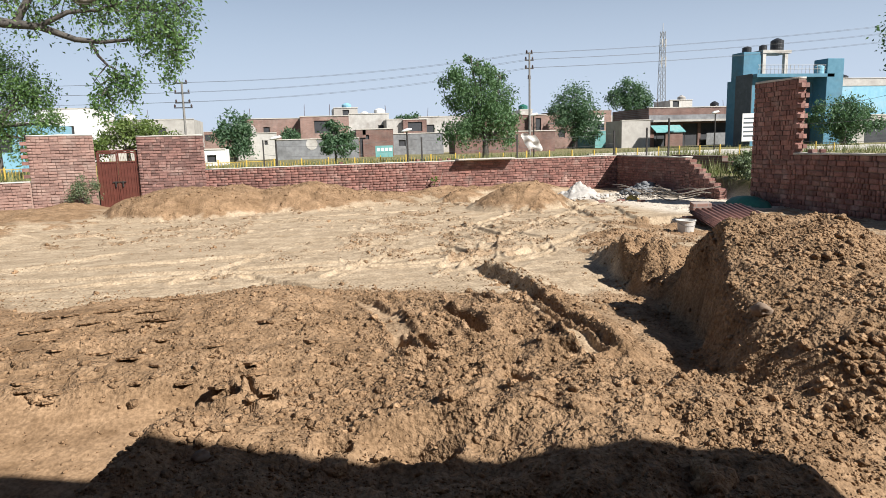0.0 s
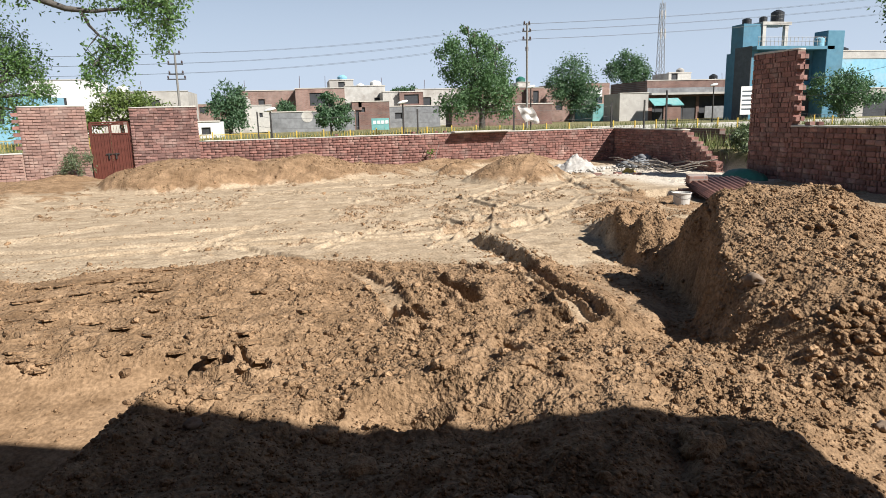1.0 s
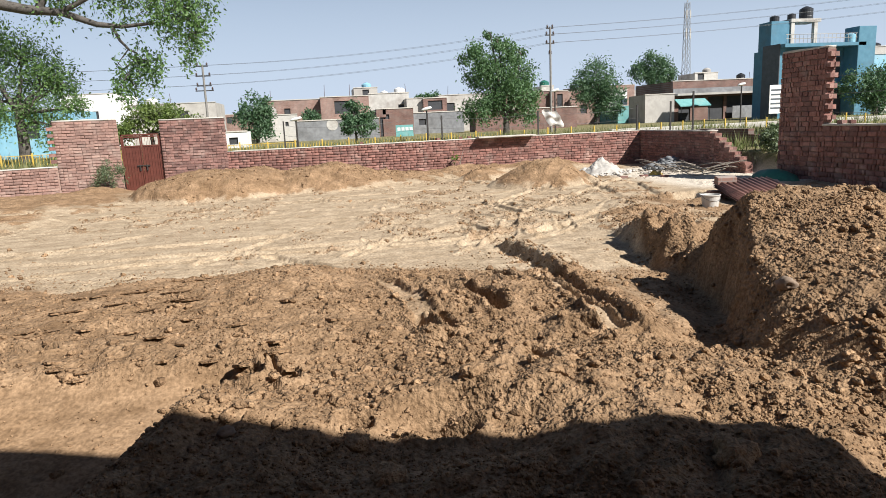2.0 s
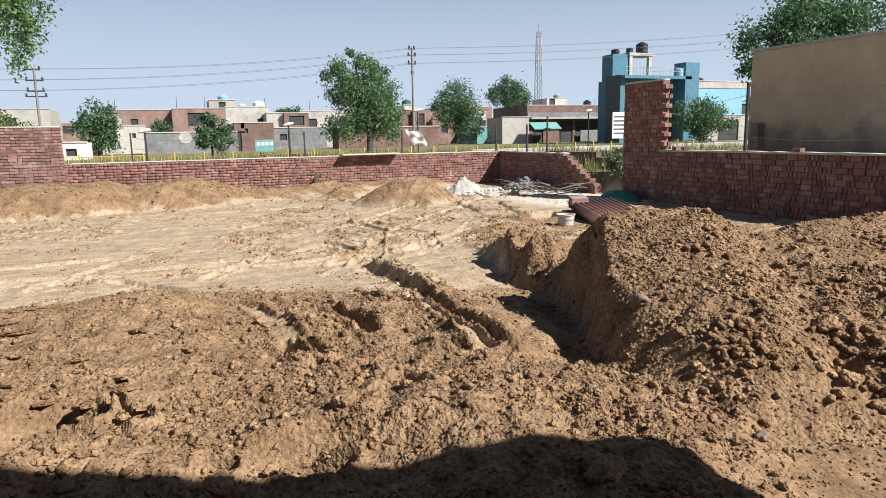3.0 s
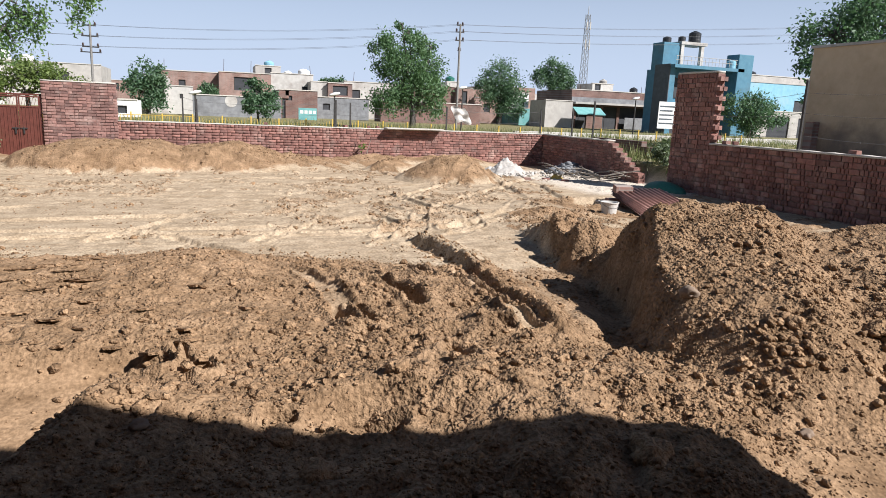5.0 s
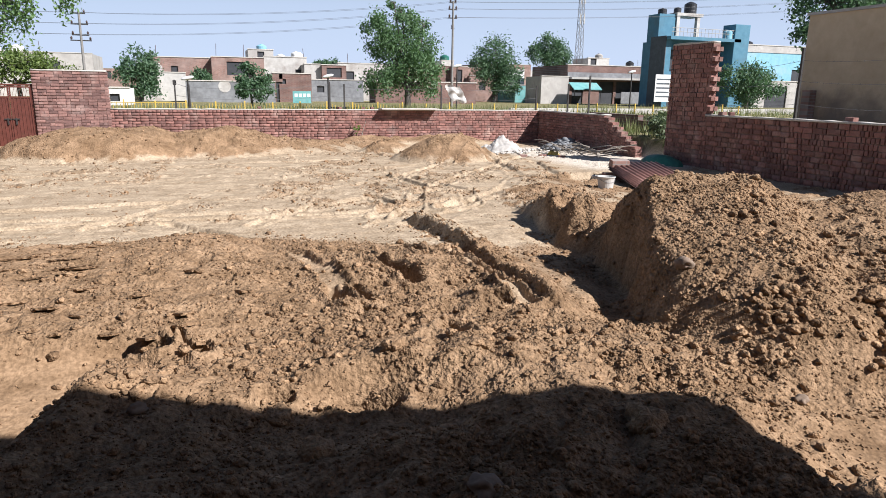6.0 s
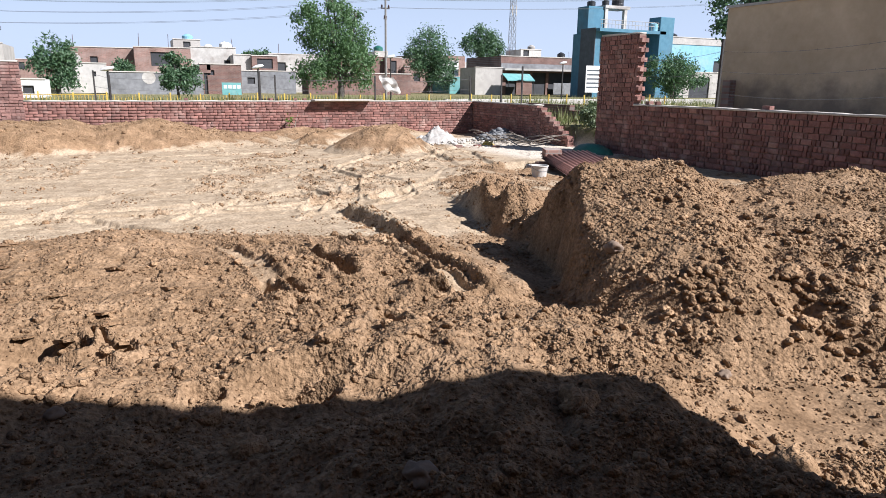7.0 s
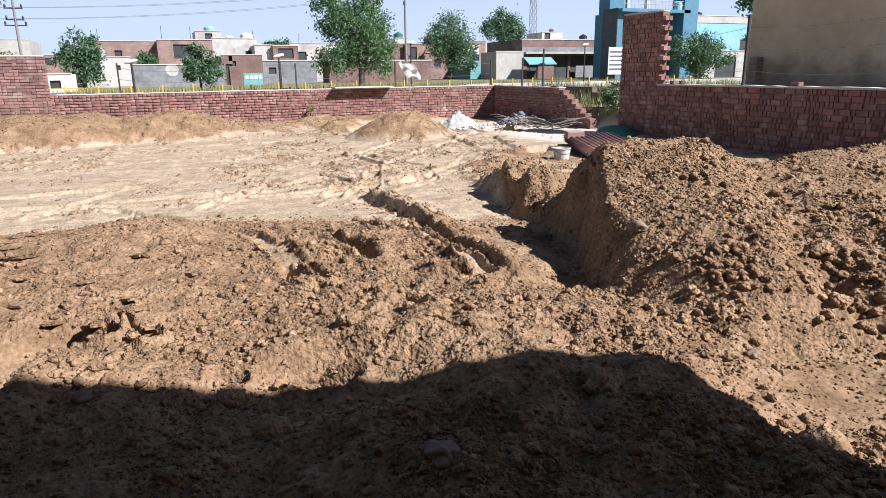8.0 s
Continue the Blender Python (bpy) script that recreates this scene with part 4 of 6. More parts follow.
def pile(name, cx, cy, r, h, count, lo, hi, mat, label, category, seed, flat=0.6):
    rng = np.random.RandomState(seed)
    P, S = [], []
    for _ in range(count):
        a, d = rng.rand() * 6.283, math.sqrt(rng.rand())
        x, y = cx + r * d * math.cos(a), cy + r * 0.8 * d * math.sin(a)
        P.append((x, y, land_z(x, y) + h * (1 - d) * rng.uniform(0.85, 1.0)))
        S.append(rng.uniform(lo, hi) * (1.2 - 0.4 * rng.rand()))
    ob = scatter(name, P, S, rock_shapes(6, 1, seed), mat, flat, seed)
    return tagged(ob, label, category, kind="stuff")


def cone_heap(name, cx, cy, r, h, mat, label, category, seed):
    n, m = 64, 24
    vs, fs = [(cx, cy, land_z(cx, cy) + h)], []
    for j in range(1, m + 1):
        d = j / m
        for i in range(n):
            a = 2 * math.pi * i / n
            k = 1 + 0.25 * noise.noise(Vector((math.cos(a) * 1.3, math.sin(a) * 1.3, seed)))
            x, y = cx + r * d * k * math.cos(a), cy + r * 0.8 * d * k * math.sin(a)
            z = land_z(x, y) + h * (1 - d) ** 1.05 + (0.10 * noise.noise(Vector((x * 4, y * 4, seed))) + 0.07 * noise.noise(Vector((x * 11, y * 11, seed)))) * (1 - d * 0.5) - 0.03 * d
            vs.append((x, y, z))
    for j in range(m - 1):
        for i in range(n):
            a, b = 1 + j * n + i, 1 + j * n + (i + 1) % n
            fs.append((a, a + n, b + n, b))
    ob = raw(name, vs, fs, mat, smooth=True)
    return tagged(ob, label, category, kind="stuff")


cone_heap("lime_heap", 8.70, 18.8, 0.85, 0.48, RUBBLE, "small heap of pale lime and plaster rubble", "rubble heap", 3)
pile("plaster_rubble", 9.1, 18.4, 1.3, 0.06, 90, 0.02, 0.065, RUBBLE, "scattered pale plaster lumps round the heap", "rubble", 4)
pile("grey_debris", 11.0, 18.9, 0.75, 0.35, 150, 0.05, 0.14, SLATE_PLASTER, "grey debris heaped against the brick wall", "debris", 6, 0.3)


def build_sticks():
    rng = random.Random(8)
    for k in range(26):
        x, y = rng.uniform(10.0, 11.3), rng.uniform(16.2, 18.6)
        a, ln = rng.uniform(-0.5, 0.9) + 1.9, rng.uniform(0.7, 1.7)
        z = land_z(x, y) + rng.uniform(0.03, 0.22)
        pts = []
        for t in np.linspace(-0.5, 0.5, 7):
            px, py = x + ln * t * math.cos(a), y + ln * t * math.sin(a)
            pts.append((min(px, 11.62), py, z + 0.10 * math.sin(3 * t + k) + 0.05))
        s = tubes("dry_branch", [(pts, [0.018 * (1 - 0.5 * i / 6) for i in range(7)])], STICK, sides=6)
        tagged(s, "dry grey branch lying in a heap by the wall", "branch", "dry branches by the wall")


build_sticks()


def crumpled(name, cx, cy, z, sx, sy, sz, mat, label, category, seed):
    bm = bmesh.new()
    bmesh.ops.create_icosphere(bm, subdivisions=3, radius=1.0)
    for v in bm.verts:
        k = 1 + 0.5 * noise.noise(v.co * 1.7 + Vector((seed, 0, 0))) + 0.22 * noise.noise(v.co * 4.5)
        v.co = Vector((v.co.x * sx * k, v.co.y * sy * k, max(v.co.z * sz * k, -0.02)))
    ob = part(name, bm, mat)
    ob.location = (cx, cy, z)
    return tagged(ob, label, category)


crumpled("yellow_sack", 9.75, 17.4, land_z(9.75, 17.4), 0.17, 0.14, 0.12, YELLOW, "crumpled yellow plastic sack on the cement dust", "sack", 2)
for x, y in ((9.1, 16.9), (9.5, 16.5), (8.7, 17.3)):
    b = part("loose_brick", boxes((-0.11, 0.11, -0.055, 0.055, 0, 0.075), bevel=0.008), BRICK)
    b.matrix_world = pose(x, y, land_z(x, y) - 0.005, 0, 0, 40 * x)
    tagged(b, "loose fired brick lying on the ground", "brick", "loose bricks")
# bricks and a pan left on the east wall's cap
for x, y, rz, n in ((11.82, 9.62, 75, 1), (11.80, 13.0, 20, 1), (11.83, 12.75, 60, 1)):
    b = part("loose_brick", boxes((-0.115, 0.115, -0.055, 0.055, 0, 0.078), bevel=0.008), BRICK)
    b.matrix_world = pose(x, y, 1.333, 0, 0, rz)
    tagged(b, "loose fired brick lying on the wall cap", "brick", "loose bricks")
for x in (1.80, 5.15, 5.45, 4.35):
    b = part("loose_brick", boxes((-0.07, 0.07, -0.055, 0.055, 0, 0.07), bevel=0.012), BRICK)
    b.matrix_world = pose(x, 22.1, 1.19, 0, 0, 50 * x)
    tagged(b, "broken brick lying on the wall cap", "brick", "loose bricks")
pan = part("metal_pan", lathe([(0.16, 0), (0.20, 0.03), (0.235, 0.13), (0.25, 0.135), (0.245, 0.145), (0.22, 0.13), (0.17, 0.04)], 28), GREY_PLASTER)
pan.location = (11.82, 6.45, 1.332)
tagged(pan, "grey metal mixing pan resting on the wall cap", "pan")

# stones half sunk in the soil
for x, y, s, mat in ((-0.54, 3.83, 0.050, STONE), (3.46, 4.30, 0.060, STONE), (0.90, 2.45, 0.060, STONE), (0.30, 3.15, 0.07, CLOD), (0.18, 3.72, 0.07, CLOD),
                     (3.25, 2.92, 0.032, STONE), (2.95, 4.5, 0.028, STONE), (1.95, 2.75, 0.11, CLOD), (0.98, 4.05, 0.08, CLOD), (-1.0, 4.2, 0.05, STONE),
                     (4.0, 3.2, 0.06, CLOD), (4.35, 3.35, 0.075, CLOD), (4.05, 2.95, 0.05, CLOD), (4.6, 3.0, 0.06, CLOD), (3.75, 3.55, 0.06, CLOD), (4.75, 4.9, 0.06, CLOD), (2.75, 2.05, 0.11, CLOD)):
    st = scatter("stone", [(0, 0, 0)], [s], rock_shapes(1, 3, x), mat, 0.6, int(s * 1000), sink=0.45)
    st.location = (x, y, land_z(x, y))
    tagged(st, "rounded dusty stone half sunk in the soil" if mat is STONE else "large clod of dug brown soil", "stone" if mat is STONE else "clod", "stones in the dug soil")


# ---- plants ----
def leaf_mesh(P, size, rng, mat, name, parent, droop=0.0, long=2.0):
    n = len(P)
    d = rng.normal(size=(n, 3))
    d[:, 2] -= droop
    d /= np.linalg.norm(d, axis=1)[:, None]
    r = np.cross(d, rng.normal(size=(n, 3)))
    r /= np.linalg.norm(r, axis=1)[:, None]
    up = np.cross(d, r)
    s = (size * rng.uniform(0.6, 1.3, n))[:, None]
    a, tip = P, P + d * s * long - up * s * 0.25
    m = P + d * s * long * 0.45 + up * s * 0.12
    V = np.stack([a, m - r * s * 0.5, tip, m + r * s * 0.5], 1).reshape(-1, 3)
    k = np.arange(n) * 4
    F = np.concatenate([np.stack([k, k + 1, k + 2], -1), np.stack([k, k + 2, k + 3], -1)])
    return raw(name, V, F, mat, parent)


def tree(label, base, height, trunk_r, blobs, leaves, leaf, mat, seed, droop=0.3, lean=(0, 0), fork=0.35, name="tree", long=2.0):
    """blobs: rows of (dx, dy, z, radius) of the crown, from the base; limbs run to each of them."""
    rng = np.random.RandomState(seed)
    root = thing(name, label, "tree" if name == "tree" else "bush", at=base)
    f = Vector((lean[0] * fork, lean[1] * fork, height * fork))
    runs = []
    pts = [Vector((0, 0, -0.15)), Vector((lean[0] * fork * 0.4 + 0.03, lean[1] * fork * 0.3, height * fork * 0.5)), f]
    runs.append((pts, [trunk_r * 1.25, trunk_r, trunk_r * 0.8]))
    total = sum(b[3] ** 2 for b in blobs)
    P = []
    for bx, by, bz, br in blobs:
        c = Vector((bx, by, bz))
        mid = f.lerp(c, 0.5) + Vector(rng.normal(size=3) * 0.12 * br)
        runs.append(([f, mid, c], [trunk_r * 0.55, trunk_r * 0.35, trunk_r * 0.14]))
        count = max(5, int(16 * br ** 1.0))
        share = int(leaves * br * br / total)
        tips = rng.normal(size=(count, 3))
        tips /= np.linalg.norm(tips, axis=1)[:, None]
        tips *= (br * rng.uniform(0.45, 1.05, count) ** 0.6)[:, None]
        tips[:, 2] *= 0.85
        for t in tips:
            e = c + Vector(t)
            w = c.lerp(e, 0.5) + Vector((0, 0, 0.08 * br))
            runs.append(([c, w, e], [trunk_r * 0.13, trunk_r * 0.08, trunk_r * 0.03]))
            k = max(2, int(share / count * rng.uniform(0.5, 1.5)))
            q = np.array(e)[None] + rng.normal(size=(k, 3)) * br * (0.20 + 0.10 * rng.rand()) * np.array([1, 1, 0.9])
            q[:, 2] -= droop * np.abs(rng.normal(size=k)) * br * 0.3
            P.append(q)
    tubes("trunk", runs, BARK, root, "rough grey-brown bark", sides=6)
    leaf_mesh(np.concatenate(P), leaf, rng, mat, "crown", root, droop, long)
    return root


# the tree whose limb hangs over the plot
def overhanging_tree():
    root = thing("tree", "large roadside tree with a low spreading limb", "tree", at=(-18.8, 29.0, 0.8))
    far, shift = 2.2, Vector((18.776, -29.18, -2.96))
    out = lambda q: Vector(q) * far + shift
    L = lambda *p: [out(q) for q in p]
    runs = [(L((-8.55, 13.27, 1.30), (-8.5, 13.2, 1.8), (-8.0, 13.0, 3.2), (-7.4, 13.0, 4.2)), [0.34, 0.28, 0.24, 0.20]),
            (L((-7.4, 13.0, 4.2), (-6.2, 13.0, 4.35), (-5.2, 13.0, 4.15), (-4.43, 13.0, 3.98), (-3.9, 13.0, 3.93), (-3.35, 13.0, 3.72), (-2.95, 13.0, 3.68), (-2.5, 13.0, 3.72), (-2.15, 13.0, 3.75)),
             [0.17, 0.13, 0.10, 0.085, 0.065, 0.05, 0.038, 0.026, 0.012]),
            (L((-4.25, 13.0, 3.97), (-4.05, 13.0, 4.3), (-3.8, 13.0, 4.6), (-3.2, 13.0, 4.75)), [0.07, 0.06, 0.045, 0.02]),
            (L((-3.9, 13.0, 3.93), (-3.4, 12.9, 4.15), (-2.9, 12.9, 4.2), (-2.4, 12.8, 4.35)), [0.05, 0.04, 0.028, 0.012]),
            (L((-3.12, 13.0, 3.70), (-3.02, 13.0, 3.45), (-2.88, 13.0, 3.28), (-2.75, 13.0, 3.22)), [0.03, 0.026, 0.02, 0.008]),
            (L((-2.9, 13.0, 3.29), (-3.05, 13.0, 3.12), (-3.15, 13.0, 2.98)), [0.012, 0.009, 0.004]),
            (L((-7.4, 13.0, 4.2), (-6.6, 13.4, 5.4), (-5.2, 13.4, 6.3)), [0.16, 0.12, 0.06]),
            (L((-8.0, 12.9, 3.2), (-8.8, 13.6, 4.8), (-9.4, 14.0, 6.4)), [0.18, 0.13, 0.06])]
    rng = np.random.RandomState(12)
    P = []
    sprays = [((-2.2, 13.0, 4.25), 0.5, 420), ((-1.85, 13.0, 3.95), 0.36, 330), ((-1.75, 13.0, 3.55), 0.26, 190), ((-2.05, 12.9, 3.75), 0.3, 200), ((-2.75, 13.0, 4.3), 0.4, 260),
              ((-3.4, 13.0, 4.5), 0.5, 300), ((-1.65, 13.0, 4.3), 0.35, 200), ((-2.8, 13.0, 3.12), 0.26, 230), ((-2.95, 13.0, 2.85), 0.20, 150), ((-2.45, 13.0, 3.1), 0.2, 110), ((-3.1, 13.0, 2.72), 0.12, 60),
              ((-4.4, 13.1, 4.6), 0.5, 260), ((-3.9, 13.0, 4.15), 0.2, 70), ((-1.9, 13.0, 3.2), 0.14, 50), ((-2.7, 13.2, 4.9), 0.7, 500), ((-4.5, 13.3, 5.4), 0.9, 600),
              ((-5.4, 13.4, 6.4), 1.2, 900), ((-9.2, 14.0, 6.2), 1.4, 900), ((-7.2, 13.2, 6.0), 1.3, 900), ((-1.6, 13.0, 5.0), 0.5, 300)]
    for c, r, n in sprays:
        subs = np.array(c) + rng.normal(size=(max(6, n // 8), 3)) * r * 0.62
        for s in subs:
            q = s + rng.normal(size=(22, 3)) * np.array([0.075, 0.075, 0.12]) * (0.6 + 0.8 * r)
            q[:, 2] -= np.abs(rng.normal(size=22)) * 0.10
            P.append(q)
            runs.append(([out(c), out(s)], [0.008, 0.003]))
    runs = [(pts, [r * far for r in rad]) for pts, rad in runs]
    P = np.concatenate(P) * far + np.array(shift)
    tubes("trunk", runs, BARK, root, "rough grey-brown bark", sides=7)
    leaf_mesh(P, 0.078, rng, LEAF_E, "crown", root, 0.6, 2.0)
    nest = scatter("nest", [(0, 0, 0)], [0.28], rock_shapes(1, 3, 4.0), STICK, 0.7, 4)
    nest.location = (-6.95, 28.42, 7.39)
    tagged(nest, "ragged brown bird nest in a branch fork", "nest")


overhanging_tree()
OUT = 0.84
tree("dense dark green tree beyond the boundary wall", (-11.2, 30, 0.8), 6.0, 0.22, [(1.0, 0, 3.0, 1.3), (0.3, 0.3, 4.2, 1.2), (1.2, -0.2, 1.6, 0.9), (-0.8, 0, 4.4, 1.3), (-0.6, 0.2, 2.6, 1.3), (1.9, 0, 2.2, 0.6), (1.7, 0, 3.2, 0.5)], 16000, 0.060, LEAF_E, 21)
tree("yellow-green bushy tree behind the gate", (-8.0, 38, OUT), 3.0, 0.12, [(-1.4, 0, 1.4, 0.9), (-0.5, 0, 2.1, 0.8), (0.4, 0, 2.0, 0.9), (1.3, 0, 1.8, 0.9), (2.0, 0, 1.3, 0.7), (-2.0, 0, 0.9, 0.8)], 7140, 0.084, LEAF_C, 22, name="bushy_tree")
tree("round dark green tree between brick houses", (-3.4, 50, OUT), 3.8, 0.14, [(0, 0, 2.6, 0.9), (-0.6, 0, 1.8, 0.8), (0.5, 0, 1.9, 0.8), (0.1, 0, 1.0, 0.8)], 4420, 0.108, LEAF_B, 23)
tree("small dark round tree inside the fence", (2.5, 34, OUT), 2.3, 0.06, [(0, 0, 1.55, 0.6), (-0.45, 0, 1.15, 0.5), (0.5, 0, 1.15, 0.5), (0.1, -0.2, 0.9, 0.5), (-0.1, 0, 1.9, 0.35)], 3230, 0.078, LEAF_B, 24, fork=0.3)
tree("tall leafy green tree by the fence", (10.4, 34, OUT), 5.6, 0.16, [(0, 0, 2.2, 1.2), (-0.6, 0, 3.3, 1.1), (0.6, 0, 3.3, 0.95), (-1.7, 0, 4.2, 0.75), (-1.3, 0, 3.4, 0.8), (0.9, 0, 4.3, 0.6), (-0.3, 0, 4.9, 0.45), (0.1, 0, 4.4, 0.6), (-1.2, 0, 1.6, 0.9), (0.9, 0, 1.4, 0.8), (-0.7, 0, 5.3, 0.28), (1.2, 0, 2.4, 0.6)], 16150, 0.074, LEAF_A, 25, droop=0.6, fork=0.2)
tree("rounded dark tree behind low houses", (27.4, 60, OUT), 6.2, 0.2, [(0, 0, 4.4, 1.7), (-1.5, 0, 3.3, 1.3), (1.3, 0, 3.2, 1.3), (0, 0, 2.6, 1.4), (0.7, -1, 1.6, 1.1)], 8840, 0.120, LEAF_B, 26)
tree("green tree with a bare stem behind low houses", (38.8, 70, OUT), 7.4, 0.18, [(0, 0, 6.2, 1.4), (-1.4, 0, 5.3, 1.1), (1.5, 0, 5.2, 1.1), (0.2, 0, 4.6, 1.2), (1.9, 0, 4.4, 0.6)], 6460, 0.132, LEAF_B, 27, fork=0.4)
tree("dusty green tree in front of the blue house", (35.2, 36, OUT), 3.2, 0.12, [(-1.4, 0, 1.9, 1.0), (0.2, 0, 2.2, 1.1), (1.5, 0, 1.8, 1.0), (0.3, 0, 1.1, 1.0)], 6120, 0.096, LEAF_B, 28)
tree("large dark green tree rising behind the cream building", (23.6, 19.0, 0.5), 7.2, 0.3, [(-1.8, 0, 4.6, 1.1), (-0.6, 0, 5.6, 1.2), (0.9, 0, 5.9, 1.2), (2.4, -0.6, 5.8, 1.2), (-2.2, 0, 3.4, 0.8), (-2.0, 0, 2.4, 0.6), (4.2, -2.0, 5.6, 1.1), (0.5, 0, 4.4, 1.4)], 16150, 0.084, LEAF_B, 29, fork=0.35)
tree("dark tree top over the cream building roof", (24.5, 11.5, 0.5), 7.6, 0.25, [(0, 0, 6.2, 1.2), (-1.2, 0, 5.8, 1.0), (1.2, 0, 6.0, 1.2)], 4420, 0.096, LEAF_B, 30, fork=0.5)
tree("dusty grey-green bush growing by the gate", (-5.80, 21.35, land_z(-5.80, 21.35)), 0.8, 0.02, [(0, 0, 0.42, 0.34), (-0.2, 0, 0.30, 0.28), (0.2, 0, 0.50, 0.27), (0.28, 0, 0.24, 0.24), (0.0, 0, 0.68, 0.2)], 2550, 0.026, LEAF_D, 31, name="bush", fork=0.15)
tree("dusty bush in the gap of the brick wall", (12.6, 16.2, 0.4), 1.0, 0.03, [(0, 0, 0.45, 0.4), (0.5, 0.5, 0.6, 0.4), (0, -0.7, 0.35, 0.35), (0.4, -0.5, 0.6, 0.3)], 2720, 0.054, LEAF_D, 32, name="bush", fork=0.15)
tree("dark leafy shrub behind the brick houses", (0.6, 56, OUT), 2.8, 0.08, [(0, 0, 1.6, 0.6), (-0.3, 0, 2.0, 0.5), (0.4, 0, 1.9, 0.5)], 1870, 0.108, LEAF_B, 33)
tree("tree top showing behind a dark shed", (12.2, 66, OUT), 4.4, 0.1, [(-0.5, 0, 3.3, 0.7), (0.7, 0, 3.2, 0.7)], 1530, 0.132, LEAF_B, 34)


def sapling():
    root = thing("sapling", "thin sapling with pale green leaves by the wall", "plant", at=(5.0, 21.75, land_z(5.0, 21.75)))
    tubes("stem", [([(0, 0, -0.05), (0.05, 0, 0.25), (0.15, 0, 0.55)], [0.012, 0.01, 0.005]), ([(0.03, 0, 0.12), (-0.10, 0, 0.3)], [0.008, 0.004])], STICK, root)
    rng = np.random.RandomState(2)
    leaf_mesh(np.array([(-0.12, 0, 0.3)]) + rng.normal(size=(24, 3)) * 0.06, 0.06, rng, LEAF_C, "leaves", root, 0.2)


sapling()


def build_grass():
    rng = np.random.RandomState(40)
    n = 26000
    x = rng.uniform(-14, 30, n)
    y = 22.6 + 11 * rng.rand(n) ** 1.5
    lot = rng.rand(n) < 0.10
    x, y = np.where(lot, rng.uniform(12.1, 15.5, n), x), np.where(lot, rng.uniform(10, 22, n), y)
    den = fbm(x, y, 1.5, 3, 2)
    k = den + 0.9 * rng.rand(n) > 0.35
    x, y = x[k], y[k]
    z = land(x, y)[0]
    h = rng.uniform(0.14, 0.42, len(x)) * (1 + 0.8 * np.clip(fbm(x, y, 2.0, 2, 6), 0, 1))
    a = rng.rand(len(x)) * 6.283
    w = 0.02
    b = np.stack([x, y, z - 0.02], -1)
    r = np.stack([np.cos(a), np.sin(a), 0 * a], -1) * w
    tip = b + np.stack([rng.normal(size=len(x)) * 0.10, rng.normal(size=len(x)) * 0.10, h], -1)
    V = np.stack([b - r, b + r, tip], 1).reshape(-1, 3)
    F = np.arange(len(V)).reshape(-1, 3)
    tagged(raw("grass", V, F, GRASS), "rough dry grass and weeds along the fence", "grass", kind="stuff")


build_grass()


# ---- street: fence, lamps, poles, wires, tower ----
def yellow_fence():
    root = thing("railing", "low yellow railing along the road with small posts", "railing", at=(0, 27.0, OUT))
    rng = random.Random(3)
    for k in range(38):
        x = -13 + k * 1.05
        part("post", boxes((x - 0.025, x + 0.025, -0.025, 0.025, -0.1, 0.48 + rng.uniform(-0.03, 0.05)), bevel=0.005), YELLOW, root)
    for k in range(12):
        x0, x1 = -13 + k * 1.05, -13 + (k + 1) * 1.05
        if 1 < k < 12 or k < 1:
            rods = [([(x0 + (x1 - x0) * j / 9, 0, 0.05), (x0 + (x1 - x0) * j / 9, 0, 0.42)], 0.010) for j in range(1, 9)]
            for rod in rods:
                tubes("bar", [rod], YELLOW, root, sides=5)
            tubes("rail", [([(x0, 0, 0.42), (x1, 0, 0.42)], 0.012)], YELLOW, root, sides=5)
    for k in range(12, 20):
        x0, x1 = -13 + k * 1.05, -13 + (k + 1) * 1.05
        rods = [([(x0 + (x1 - x0) * j / 9, 0, 0.05), (x0 + (x1 - x0) * j / 9, 0, 0.36 + 0.06 * math.sin(j))], 0.010) for j in range(1, 9)]
        for rod in rods:
            tubes("bar", [rod], YELLOW, root, sides=5)


yellow_fence()
kerb = part("road_barrier", boxes((13.5, 60, 28.0, 28.25, 0.5, 1.10), bevel=0.02), PALE_PLASTER)
tagged(kerb, "low white-painted roadside barrier wall", "barrier", kind="structure")


def street_lamp(x, y, z, lean=0.0):
    root = thing("street_lamp", "dark thin street lamp with a white flat head", "street lamp", "street lamps", at=(x, y, OUT))
    tubes("pole", [([(0, 0, -0.1), (lean, 0, z - OUT)], [0.04, 0.03])], DARK_STEEL, root, sides=8)
    bm = lathe([(0.04, -0.04), (0.20, 0.0), (0.22, 0.03), (0.17, 0.08), (0.04, 0.10)], 16)
    for v in bm.verts:
        v.co = Vector((v.co.x + lean, v.co.y * 0.6, v.co.z + z - OUT + 0.22 * v.co.x))
    part("lamp_head", bm, WHITE, root, "white enamelled head")


for x, y, z in ((-0.28, 25.5, 2.1), (4.74, 26.0, 2.28), (11.6, 30.0, 2.95), (21.4, 30.0, 2.9)):
    street_lamp(x, y, z)


